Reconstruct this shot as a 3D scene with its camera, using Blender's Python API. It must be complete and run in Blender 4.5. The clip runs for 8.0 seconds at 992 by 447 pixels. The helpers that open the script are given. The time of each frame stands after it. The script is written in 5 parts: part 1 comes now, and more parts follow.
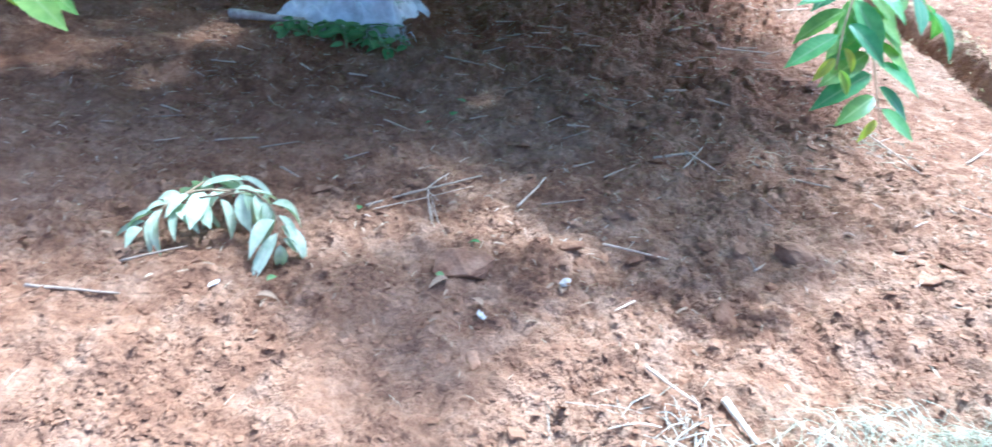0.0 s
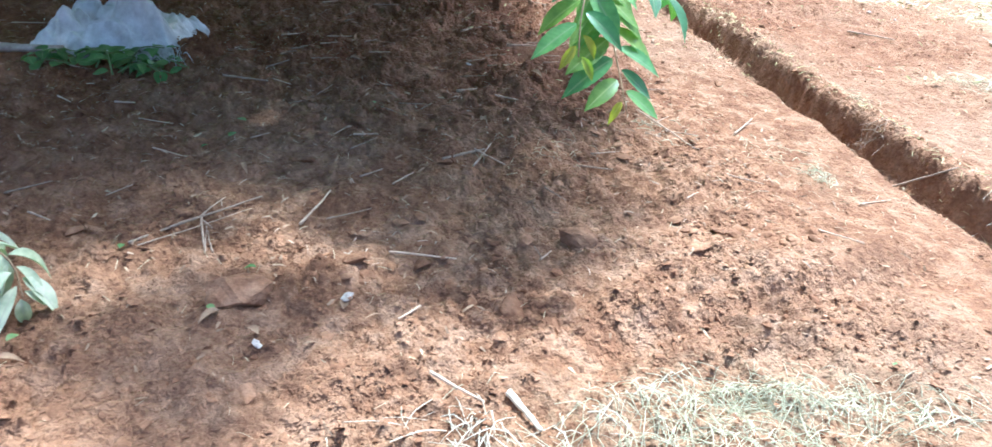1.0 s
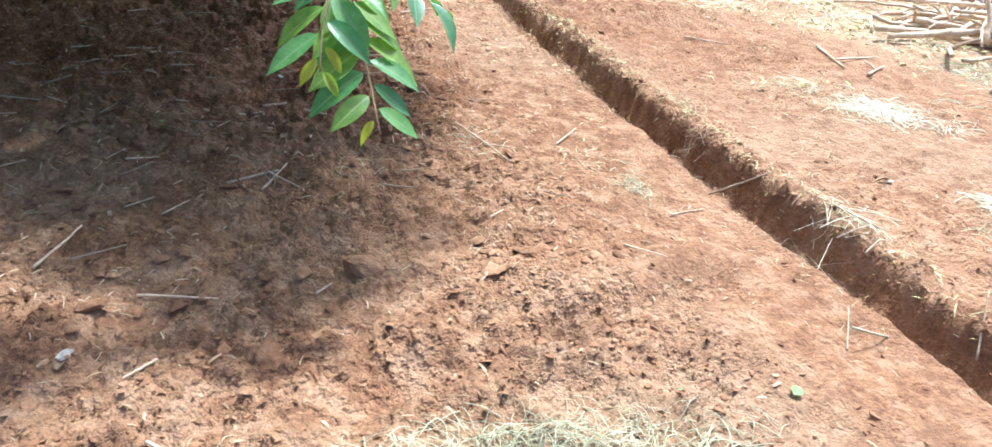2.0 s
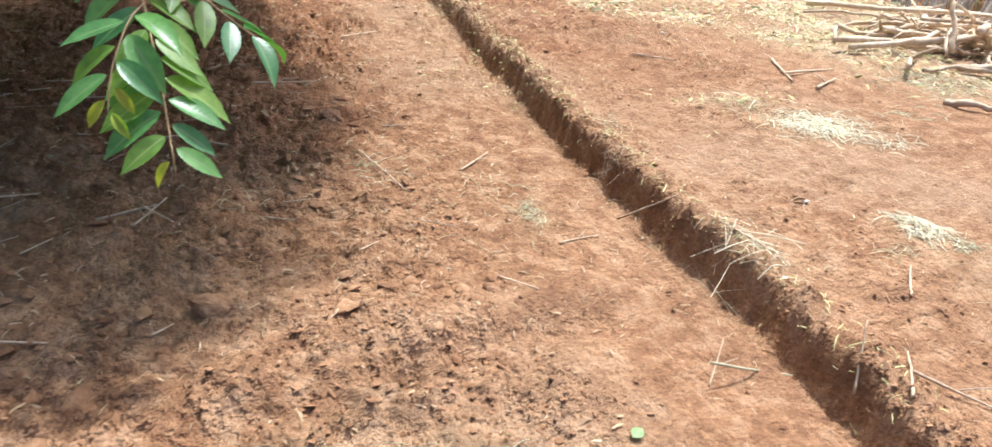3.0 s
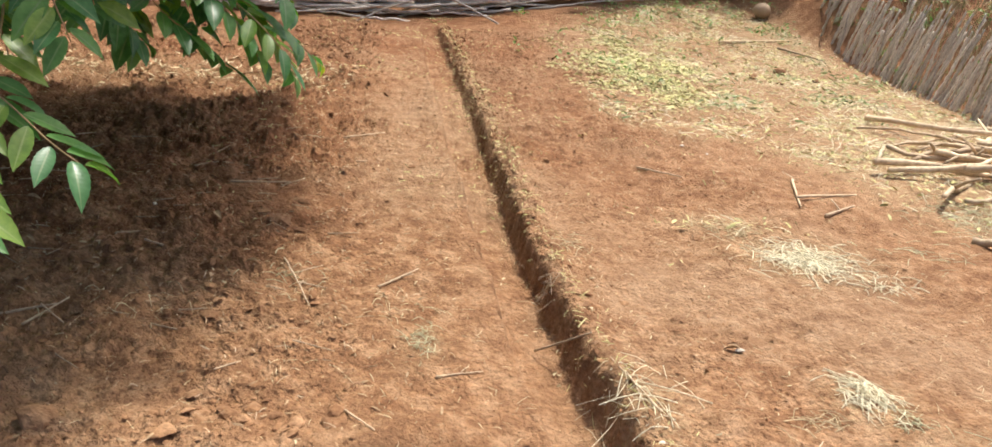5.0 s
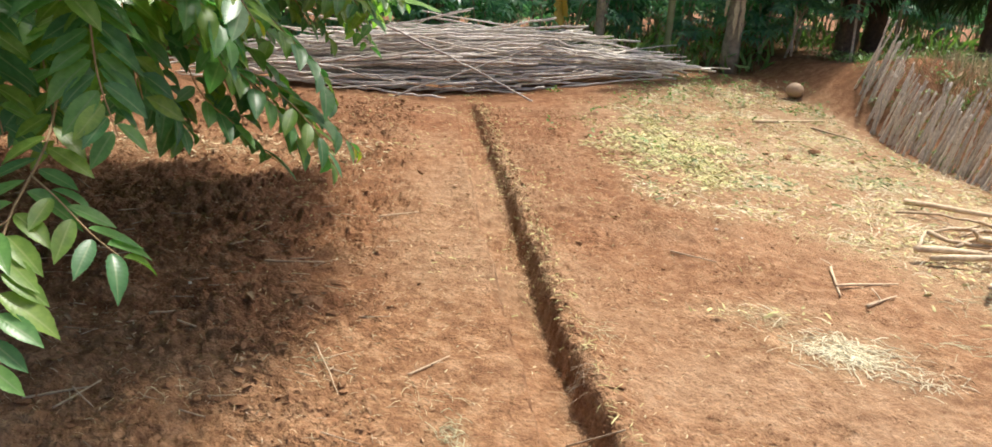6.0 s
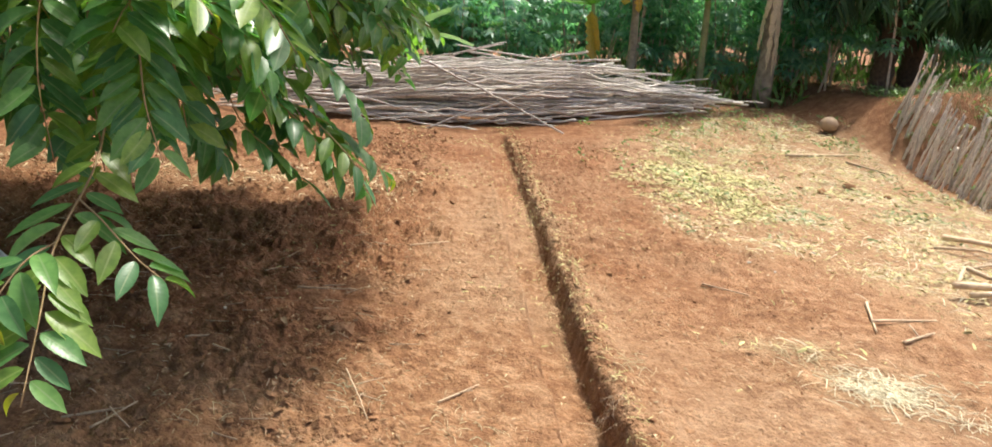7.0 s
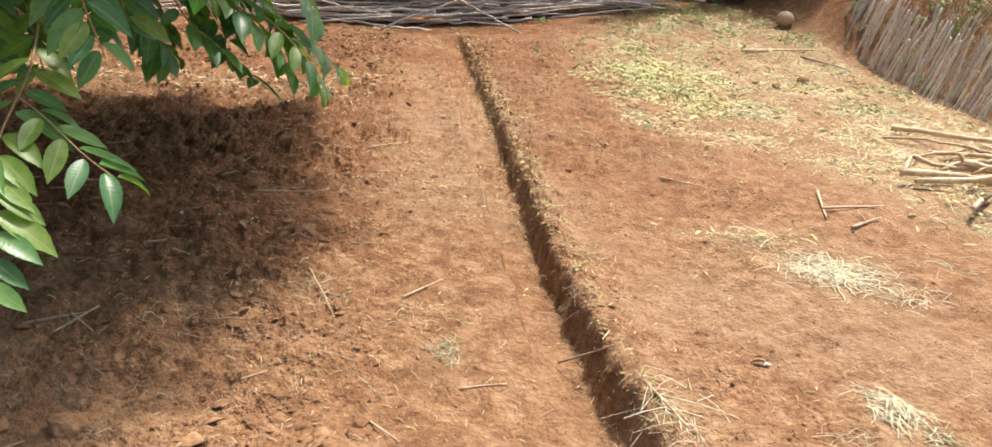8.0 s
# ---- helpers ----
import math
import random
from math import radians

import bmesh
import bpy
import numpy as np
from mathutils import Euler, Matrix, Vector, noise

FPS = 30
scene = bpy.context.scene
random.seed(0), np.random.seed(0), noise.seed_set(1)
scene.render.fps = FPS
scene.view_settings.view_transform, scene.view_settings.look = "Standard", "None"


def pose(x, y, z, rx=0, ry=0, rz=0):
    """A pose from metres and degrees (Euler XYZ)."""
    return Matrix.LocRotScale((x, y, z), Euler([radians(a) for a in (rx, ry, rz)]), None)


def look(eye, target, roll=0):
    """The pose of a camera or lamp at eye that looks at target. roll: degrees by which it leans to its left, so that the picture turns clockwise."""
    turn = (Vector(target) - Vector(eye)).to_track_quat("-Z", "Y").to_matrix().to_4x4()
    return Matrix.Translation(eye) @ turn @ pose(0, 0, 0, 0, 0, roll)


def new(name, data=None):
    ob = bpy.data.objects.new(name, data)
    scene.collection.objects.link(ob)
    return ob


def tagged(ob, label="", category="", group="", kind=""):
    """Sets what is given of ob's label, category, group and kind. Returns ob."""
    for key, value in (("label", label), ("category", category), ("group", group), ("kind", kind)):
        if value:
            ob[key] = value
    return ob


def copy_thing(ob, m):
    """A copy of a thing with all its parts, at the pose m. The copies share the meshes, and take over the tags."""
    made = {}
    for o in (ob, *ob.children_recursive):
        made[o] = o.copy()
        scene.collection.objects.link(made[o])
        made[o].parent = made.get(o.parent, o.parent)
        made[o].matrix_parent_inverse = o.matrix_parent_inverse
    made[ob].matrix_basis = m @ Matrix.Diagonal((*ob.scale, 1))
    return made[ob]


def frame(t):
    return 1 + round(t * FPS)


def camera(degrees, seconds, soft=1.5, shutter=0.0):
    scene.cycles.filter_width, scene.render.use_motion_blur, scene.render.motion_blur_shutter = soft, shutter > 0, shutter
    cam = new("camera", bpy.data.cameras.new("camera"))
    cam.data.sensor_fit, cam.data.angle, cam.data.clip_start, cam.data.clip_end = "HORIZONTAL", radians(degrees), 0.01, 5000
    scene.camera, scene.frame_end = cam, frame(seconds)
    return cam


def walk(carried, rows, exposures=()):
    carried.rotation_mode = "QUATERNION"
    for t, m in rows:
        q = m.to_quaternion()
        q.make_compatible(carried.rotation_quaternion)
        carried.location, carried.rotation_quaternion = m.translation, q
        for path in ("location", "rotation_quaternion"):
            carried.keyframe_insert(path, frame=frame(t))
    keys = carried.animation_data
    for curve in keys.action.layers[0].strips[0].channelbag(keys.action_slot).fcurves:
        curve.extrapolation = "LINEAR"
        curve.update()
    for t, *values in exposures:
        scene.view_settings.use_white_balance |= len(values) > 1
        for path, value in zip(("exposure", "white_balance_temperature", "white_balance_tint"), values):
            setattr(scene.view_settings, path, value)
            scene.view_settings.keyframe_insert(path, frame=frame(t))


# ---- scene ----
cam = camera(66.0, 8.0, shutter=0.2)
PATH = [
    (0, (0.373, -0.073, 1.252), (0.287, 1.634, 0.214), 5.6),
    (0.5, (0.47, -0.06, 1.25), (0.688, 1.671, 0.272), 6.9),
    (1, (0.577, -0.036, 1.247), (0.874, 1.676, 0.255), 5.1),
    (1.5, (0.771, 0.083, 1.2), (1.259, 1.782, 0.264), 7.9),
    (1.7, (0.839, 0.105, 1.21), (1.41, 1.77, 0.26), 7.4),
    (2.8, (1.346, 0.028, 1.29), (1.819, 1.716, 0.328), 4.2),
    (3, (1.449, 0.055, 1.295), (1.946, 1.756, 0.368), 4.8),
    (3.5, (1.666, 0.134, 1.315), (2.199, 1.829, 0.398), 4.5),
    (4, (2.004, 0.12, 1.323), (2.417, 1.856, 0.42), 8.2),
    (4.5, (2.216, 0.094, 1.443), (2.538, 1.871, 0.585), 7.6),
    (4.7, (2.241, 0.09, 1.448), (2.503, 1.893, 0.623), 6.1),
    (5.8, (2.264, 0.122, 1.505), (2.399, 2.025, 0.902), 4.3),
    (6, (2.243, 0.137, 1.521), (2.353, 2.044, 0.929), 4.7),
    (6.5, (2.22, 0.159, 1.527), (2.107, 2.119, 1.142), 3.8),
    (7, (2.238, 0.111, 1.516), (2.264, 2.042, 0.998), 4.7),
    (7.5, (2.235, 0.103, 1.489), (2.338, 1.99, 0.835), 3.3),
    (8, (2.236, 0.097, 1.466), (2.384, 1.949, 0.726), 4.3),
]
EXPOSURES = [(0, 1.8, 4200, 6), (0.5, 1.7, 4450, 6), (1.0, 1.56, 4750, 6), (1.7, 1.42, 5000, 6), (3.0, 1.02, 5600, 7), (4.5, 0.67, 6400, 8), (5.9, 0.68, 6450, 8), (6.5, 0.88, 6500, 7), (8.0, 0.75, 6500, 9)]
walk(cam, [(t, look(eye, target, roll)) for t, eye, target, roll in PATH], EXPOSURES)

# ---------------- light ----------------
SUN_DIR = Vector((0.25, 0.33, 0.89)).normalized()      # towards the sun
SUN_ELEV = math.asin(SUN_DIR.z)
SUN_AZ = math.atan2(SUN_DIR.x, SUN_DIR.y)
world = bpy.data.worlds.new("sky")
scene.world = world
world.use_nodes = True
wn = world.node_tree
sky = wn.nodes.new("ShaderNodeTexSky")
sky.sky_type, sky.sun_disc = "NISHITA", False
sky.sun_elevation, sky.sun_rotation = SUN_ELEV, SUN_AZ
sky.air_density, sky.dust_density = 0.6, 6.0
wn.links.new(sky.outputs[0], wn.nodes["Background"].inputs[0])
wn.nodes["Background"].inputs[1].default_value = 0.15
sun_data = bpy.data.lights.new("sun", "SUN")
sun_data.energy, sun_data.angle, sun_data.color = 3.5, radians(4.5), (1.0, 0.95, 0.86)   # hazy sun
sun = new("sun", sun_data)
sun.matrix_world = look(SUN_DIR * 30, (0, 0, 0))

# ---------------- numeric helpers ----------------
rng = np.random.default_rng(7)


def sstep(a, b, v):
    u = np.clip((np.asarray(v, float) - a) / (b - a), 0, 1)
    return u * u * (3 - 2 * u)


def lattice(ix, iy, seed):
    h = (ix.astype(np.int64) * 374761393 + iy.astype(np.int64) * 668265263 + seed * 982451653) & 0xFFFFFFFF
    h = ((h ^ (h >> 13)) * 1274126177) & 0xFFFFFFFF
    h = (h ^ (h >> 16)) & 0xFFFFFFFF
    return h / 4294967295.0


def vnoise(x, y, seed):
    """Gradient noise, about -1 to 1."""
    x0, y0 = np.floor(x), np.floor(y)
    fx, fy = x - x0, y - y0
    u, v = fx * fx * fx * (fx * (6 * fx - 15) + 10), fy * fy * fy * (fy * (6 * fy - 15) + 10)
    out = 0
    for dx, wx in ((0, 1 - u), (1, u)):
        for dy, wy in ((0, 1 - v), (1, v)):
            a = lattice(x0 + dx, y0 + dy, seed) * 2 * np.pi
            out = out + wx * wy * (np.cos(a) * (fx - dx) + np.sin(a) * (fy - dy))
    return out * 1.5


def fbm(x, y, seed, octaves=3):
    total, amp = 0, 1.0
    for o in range(octaves):
        total = total + amp * vnoise(x * 2 ** o, y * 2 ** o, seed + o)
        amp *= 0.5
    return total


def plates(x, y, seed):
    """Broken soil: tilted, uneven pieces with crevices between them, about 0 to 1."""
    x = x + 0.35 * vnoise(x * 1.3, y * 1.3, seed + 7) + 0.12 * vnoise(x * 3.7, y * 3.7, seed + 8)
    y = y + 0.35 * vnoise(x * 1.3 + 5, y * 1.3, seed + 9)
    x0, y0 = np.floor(x), np.floor(y)
    f1, f2 = np.full(x.shape, 9.0), np.full(x.shape, 9.0)
    piece = np.zeros(x.shape)
    for dx in (-1, 0, 1):
        for dy in (-1, 0, 1):
            cx, cy = x0 + dx, y0 + dy
            ax = x - cx - lattice(cx, cy, seed)
            ay = y - cy - lattice(cx, cy, seed + 1)
            d = np.hypot(ax, ay)
            level = lattice(cx, cy, seed + 2)
            turn = 6.283 * lattice(cx, cy, seed + 3)
            tilt = (ax * np.cos(turn) + ay * np.sin(turn)) * lattice(cx, cy, seed + 4)
            nearer = d < f1
            f2 = np.where(nearer, f1, np.minimum(f2, d))
            piece = np.where(nearer, 0.25 + 0.75 * level * level + 0.9 * tilt, piece)
            f1 = np.minimum(f1, d)
    return piece * (0.45 + 0.55 * sstep(0.0, 0.22, f2 - f1))


# ---------------- the lie of the land ----------------
RIM_Y = [-3, 0.0, 1.1, 1.5, 2.1, 2.5, 3.1, 4.2, 5.0, 8.0, 10.0]
RIM_L = [2.98, 2.85, 2.77, 2.73, 2.65, 2.60, 2.54, 2.47, 2.40, 2.23, 2.14]
RIM_R = [3.20, 3.05, 2.97, 2.96, 2.94, 2.88, 2.81, 2.75, 2.71, 2.55, 2.42]


def lie(x, y):
    """Large forms: the slow rise towards the back, the bank, the trench and the furrow."""
    z = 0.42 * sstep(8.5, 13.0, y) * sstep(1.5, 5.5, x) + 0.25 * sstep(12.5, 18, y)
    foot = 7.55 - 0.7 * sstep(9.0, 12.5, y)
    z = z + 0.95 * sstep(foot, foot + 1.1, x) * sstep(1.0, 4.0, y) * (1 - 0.6 * sstep(9.8, 12.5, y))
    wob = 0.018 * vnoise(y * 3.1, y * 0 + 4.2, 5) + 0.012 * vnoise(y * 9.0, y * 0 + 1.7, 6)
    left = np.interp(y, RIM_Y, RIM_L) + wob
    right = np.interp(y, RIM_Y, RIM_R) + 0.022 * vnoise(y * 4.0, y * 0 + 9.1, 8) + 0.015 * vnoise(y * 13.0, y * 0 + 3.3, 9)
    ends = 1 - sstep(9.9, 10.15, y)
    cut = sstep(left, left + 0.045, x) * (1 - sstep(right - 0.05, right, x))
    z = z - ends * cut * (0.12 + 0.035 * sstep(left, right - 0.05, x)) * (1 - 0.4 * sstep(3.5, 7.5, y))
    z = z + ends * 0.03 * np.exp(-((x - right - 0.05) / 0.06) ** 2) * (1 + vnoise(y * 7, y * 0, 12))
    fy = 1.45 + (x - 1.16) * 0.31
    inx = sstep(1.0, 1.25, x) * (1 - sstep(2.3, 2.5, x))
    z = z - 0.042 * inx * np.exp(-((y - fy) / 0.085) ** 2) + 0.026 * inx * np.exp(-((y - fy - 0.15) / 0.09) ** 2)
    return z


def relief(x, y, fine=1.0):
    """Clods, crumbs and dents of the dug and the trodden soil."""
    left = np.interp(y, RIM_Y, RIM_L)
    dug = (1 - sstep(-0.95, -0.40, x - left)) * sstep(0.4, 1.3, y)
    face = np.exp(-((x - np.interp(y, RIM_Y, RIM_R)) / 0.10) ** 2) * (y < 10.2)
    path = np.exp(-((x - left + 0.22) / 0.16) ** 2)
    z = 0.022 * fbm(x * 1.3, y * 1.3, 21, 2) + (0.007 + 0.018 * dug) * fbm(x * 5.5, y * 5.5, 31, 2)
    patch = sstep(-0.25, 0.35, vnoise(x * 2.2, y * 2.2, 41))
    sandy = sstep(-0.1, 0.35, vnoise(x * 1.6 + 3, y * 1.6, 43)) * (1 - 0.7 * path)
    spoil = sstep(3.6, 5.2, y) * (1 - sstep(10, 12, y)) * (1 - path) * (1 - sstep(1.4, 2.4, x - left))
    z = z + fine * (0.006 + 0.008 * sandy + 0.022 * spoil * (0.4 + 0.6 * patch) + 0.017 * dug * (0.35 + 0.65 * patch)) * plates(x * 8.0, y * 8.0, 51)
    z = z + fine * (0.002 + 0.009 * sandy * patch + (0.015 + 0.012 * patch) * dug + 0.020 * spoil + 0.022 * face) * plates(x * 21.0, y * 21.0, 61)
    z = z + fine * (0.0015 + 0.004 * sandy + 0.008 * dug + 0.008 * spoil + 0.010 * face) * plates(x * 36.0, y * 36.0, 66)
    # heel prints in the trodden soil
    for px, py, r in ((3.75, 2.63, 0.055), (3.45, 2.52, 0.045), (3.30, 3.75, 0.06), (4.6, 2.9, 0.07)):
        z = z - 0.018 * np.exp(-(((x - px) / r) ** 2 + ((y - py) / (r * 1.3)) ** 2) ** 2)
    return z


def ground_z(x, y):
    x, y = np.atleast_1d(np.asarray(x, float)), np.atleast_1d(np.asarray(y, float))
    return lie(x, y) + relief(x, y)


def gz(x, y):
    return float(ground_z(x, y)[0])


# ---------------- mesh helpers ----------------
def mesh_np(name, verts, faces, mats=(), smooth=True, rib=None, slots=None):
    """A mesh from arrays: verts (n, 3), faces (m, k)."""
    verts, faces = np.asarray(verts, np.float32), np.asarray(faces, np.int32)
    me = bpy.data.meshes.new(name)
    m, k = faces.shape
    me.vertices.add(len(verts))
    me.vertices.foreach_set("co", verts.ravel())
    me.loops.add(m * k)
    me.loops.foreach_set("vertex_index", faces.ravel())
    me.polygons.add(m)
    me.polygons.foreach_set("loop_start", np.arange(0, m * k, k, dtype=np.int32))
    me.polygons.foreach_set("loop_total", np.full(m, k, np.int32))
    me.polygons.foreach_set("use_smooth", np.full(m, smooth, bool))
    if slots is not None:
        me.polygons.foreach_set("material_index", np.asarray(slots, np.int32))
    if rib is not None:
        me.attributes.new("rib", "FLOAT", "POINT").data.foreach_set("value", np.asarray(rib, np.float32))
    me.update(calc_edges=True)
    me.validate()
    for mat in mats:
        me.materials.append(mat)
    return me


def spread(verts, faces, mats):
    """Copies of a template at the matrices (n, 3, 4), as one set of arrays."""
    mats = np.asarray(mats)
    v = np.einsum("nij,vj->nvi", mats[:, :, :3], verts) + mats[:, None, :, 3]
    f = faces[None] + (np.arange(len(mats)) * len(verts))[:, None, None]
    return v.reshape(-1, 3), f.reshape(-1, faces.shape[1])


def joined(pairs):
    vs, fs, base = [], [], 0
    for v, f in pairs:
        vs.append(np.asarray(v)), fs.append(np.asarray(f) + base)
        base += len(v)
    return np.concatenate(vs), np.concatenate(fs)


def tube(points, radii, sides=6, closed=True):
    """A round tube along points, in quads."""
    p = np.asarray(points, float)
    r = np.broadcast_to(np.asarray(radii, float), (len(p),))
    t = np.gradient(p, axis=0)
    t /= np.linalg.norm(t, axis=1)[:, None] + 1e-9
    ref = np.array([0.0, 0, 1]) if abs(t[:, 2]).mean() < 0.8 else np.array([1.0, 0, 0])
    a = np.cross(t, ref)
    a /= np.linalg.norm(a, axis=1)[:, None] + 1e-9
    b = np.cross(t, a)
    ang = np.arange(sides) / sides * 2 * np.pi
    v = p[:, None] + r[:, None, None] * (a[:, None] * np.cos(ang)[None, :, None] + b[:, None] * np.sin(ang)[None, :, None])
    v = v.reshape(-1, 3)
    f = []
    for i in range(len(p) - 1):
        for j in range(sides):
            k = (j + 1) % sides
            f.append((i * sides + j, i * sides + k, (i + 1) * sides + k, (i + 1) * sides + j))
    if closed:
        n = len(v)
        v = np.concatenate([v, p[:1], p[-1:]])
        e = (len(p) - 1) * sides
        for j in range(sides):
            k = (j + 1) % sides
            f.append((n, k, j, j))
            f.append((n + 1, e + j, e + k, e + k))
    return v, np.array(f)


def smooth_line(points, n):
    """n points along a smooth line through the given ones."""
    p = np.asarray(points, float)
    k = len(p)
    ext = np.concatenate([[2 * p[0] - p[1]], p, [2 * p[-1] - p[-2]]])
    s = np.linspace(0, k - 1 - 1e-6, n)
    i = s.astype(int)
    u = (s - i)[:, None]
    a, b, c, d = ext[i], ext[i + 1], ext[i + 2], ext[i + 3]
    return 0.5 * (2 * b + (c - a) * u + (2 * a - 5 * b + 4 * c - d) * u ** 2 + (3 * b - a - 3 * c + d) * u ** 3)


def tidy(faces_quads):
    """Quads whose last two corners are one point become triangles."""
    return [tuple(f[:3]) if f[2] == f[3] else tuple(f) for f in faces_quads.tolist()]


def tube_mesh(name, pairs, mat, smooth=True):
    v, f = joined(pairs)
    me = bpy.data.meshes.new(name)
    me.from_pydata(v.tolist(), [], tidy(f))
    me.polygons.foreach_set("use_smooth", np.full(len(me.polygons), smooth, bool))
    me.materials.append(mat)
    return me


def part(name, data, parent, label=""):
    ob = new(name, data)
    ob.parent = parent
    return tagged(ob, label)


def frames_from(pos, along, normal, size, width=1.0):
    """Matrices (n, 3, 4) with +Y along, +Z near normal."""
    along = along / (np.linalg.norm(along, axis=1)[:, None] + 1e-9)
    side = np.cross(along, normal)
    side /= np.linalg.norm(side, axis=1)[:, None] + 1e-9
    up = np.cross(side, along)
    s = np.broadcast_to(np.asarray(size, float), (len(pos),))[:, None]
    return np.stack([side * s * width, along * s, up * s, pos], axis=2)


def to_matrix(m34):
    return Matrix([list(r) for r in m34] + [[0, 0, 0, 1]])


# ---------------- materials ----------------
def material(name):
    mat = bpy.data.materials.new(name)
    mat.use_nodes = True
    nt = mat.node_tree
    return mat, nt, nt.nodes["Principled BSDF"]


def node(nt, kind, **values):
    n = nt.nodes.new("ShaderNode" + kind)
    for key, value in values.items():
        n.inputs[key.replace("_", " ")].default_value = value
    return n


def ramp(nt, source, stops):
    r = nt.nodes.new("ShaderNodeValToRGB")
    el = r.color_ramp.elements
    while len(el) < len(stops):
        el.new(0.5)
    for e, (p, c) in zip(el, stops):
        e.position, e.color = p, (*c, 1)
    nt.links.new(source, r.inputs[0])
    return r.outputs[0]


def mixed(nt, fac, a, b, mode="MIX"):
    m = nt.nodes.new("ShaderNodeMix")
    m.data_type, m.blend_type = "RGBA", mode
    for sock, value in ((m.inputs[0], fac), (m.inputs[6], a), (m.inputs[7], b)):
        if hasattr(value, "links"):
            nt.links.new(value, sock)
        elif isinstance(value, tuple):
            sock.default_value = (*value, 1)
        else:
            sock.default_value = value
    return m.outputs[2]


def noise_of(nt, scale, detail=4.0, rough=0.55, vector=None):
    n = node(nt, "TexNoise", Scale=scale, Detail=detail, Roughness=rough)
    if vector is None:
        vector = nt.nodes.new("ShaderNodeNewGeometry").outputs["Position"]
    nt.links.new(vector, n.inputs["Vector"])
    return n.outputs[0]


def bumped(nt, bsdf, height, strength, distance):
    b = node(nt, "Bump", Strength=strength, Distance=distance)
    nt.links.new(height, b.inputs["Height"])
    nt.links.new(b.outputs[0], bsdf.inputs["Normal"])


def chance(nt):
    """One value a thing or loose piece."""
    a = nt.nodes.new("ShaderNodeObjectInfo").outputs["Random"]
    g = nt.nodes.new("ShaderNodeNewGeometry").outputs["Random Per Island"]
    s = nt.nodes.new("ShaderNodeMath")
    s.operation = "ADD"
    nt.links.new(a, s.inputs[0]), nt.links.new(g, s.inputs[1])
    m = nt.nodes.new("ShaderNodeMath")
    m.operation = "FRACT"
    nt.links.new(s.outputs[0], m.inputs[0])
    return m.outputs[0]


def soil_material(name, base, dark, light, litter=False):
    mat, nt, b = material(name)
    big = noise_of(nt, 1.1, 4)
    mid = noise_of(nt, 9.0, 5, 0.65)
    fine = noise_of(nt, 70.0, 6, 0.7)
    col = ramp(nt, mid, [(0.38, dark), (0.50, base), (0.62, light)])
    col = mixed(nt, ramp(nt, big, [(0.38, (0, 0, 0)), (0.66, (0.55, 0.55, 0.55))]), col, tuple(0.5 * (p + q) for p, q in zip(base, light)))
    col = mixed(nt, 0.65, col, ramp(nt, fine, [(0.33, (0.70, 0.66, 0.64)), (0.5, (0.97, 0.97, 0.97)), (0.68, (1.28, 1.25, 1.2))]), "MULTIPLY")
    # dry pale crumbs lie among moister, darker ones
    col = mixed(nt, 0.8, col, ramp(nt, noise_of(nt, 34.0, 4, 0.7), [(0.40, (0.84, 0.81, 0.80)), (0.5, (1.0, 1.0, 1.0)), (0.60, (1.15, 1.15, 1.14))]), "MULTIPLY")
    if not litter:
        col = mixed(nt, 1.0, col, ramp(nt, chance(nt), [(0.0, (0.72, 0.72, 0.74)), (0.5, (0.9, 0.9, 0.9)), (1.0, (1.08, 1.12, 1.16))]), "MULTIPLY")
    if litter:
        grey = ramp(nt, noise_of(nt, 0.55, 3), [(0.46, (0, 0, 0)), (0.62, (0.6, 0.6, 0.6))])
        col = mixed(nt, grey, col, mixed(nt, 1.0, col, (1.08, 1.24, 1.38), "MULTIPLY"))
        # freshly turned soil is moister, darker, redder; tree shade at the back painted likewise
        moist_shaded = nt.nodes.new("ShaderNodeAttribute")
        moist_shaded.attribute_name = "turned_shaded"
        col = mixed(nt, moist_shaded.outputs["Fac"], col, mixed(nt, 1.0, col, (0.74, 0.60, 0.52), "MULTIPLY"))
        at = nt.nodes.new("ShaderNodeAttribute")
        at.attribute_name = "litter"
        flakes = noise_of(nt, 45.0, 4, 0.7)
        m1 = nt.nodes.new("ShaderNodeMath")
        m1.operation = "MULTIPLY"
        nt.links.new(at.outputs["Fac"], m1.inputs[0])
        nt.links.new(ramp(nt, flakes, [(0.42, (0.05, 0.05, 0.05)), (0.66, (0.75, 0.75, 0.75))]), m1.inputs[1])
        col = mixed(nt, m1.outputs[0], col, ramp(nt, noise_of(nt, 20.0, 3), [(0.35, (0.40, 0.33, 0.18)), (0.65, (0.64, 0.56, 0.34))]))
    nt.links.new(col, b.inputs["Base Color"])
    b.inputs["Roughness"].default_value = 0.95
    b.inputs["Specular IOR Level"].default_value = 0.15
    # crumbs of two sizes, in relief only, thick in some patches and thin in others
    height = noise_of(nt, 200.0, 3, 0.6)
    for scale, share, lo, hi in ((88.0, 0.50, 0.38, 0.62), (42.0, 0.62, 0.40, 0.60)):
        bits = ramp(nt, noise_of(nt, scale, 2.5, 0.55), [(lo, (0, 0, 0)), (hi, (1, 1, 1))])
        thick = ramp(nt, noise_of(nt, scale * 0.07, 2), [(0.36, (share * 0.25,) * 3), (0.58, (share,) * 3)])
        height = mixed(nt, thick, height, bits)
    bumped(nt, b, height, 0.85 if litter else 0.4, 0.017 if litter else 0.010)
    return mat


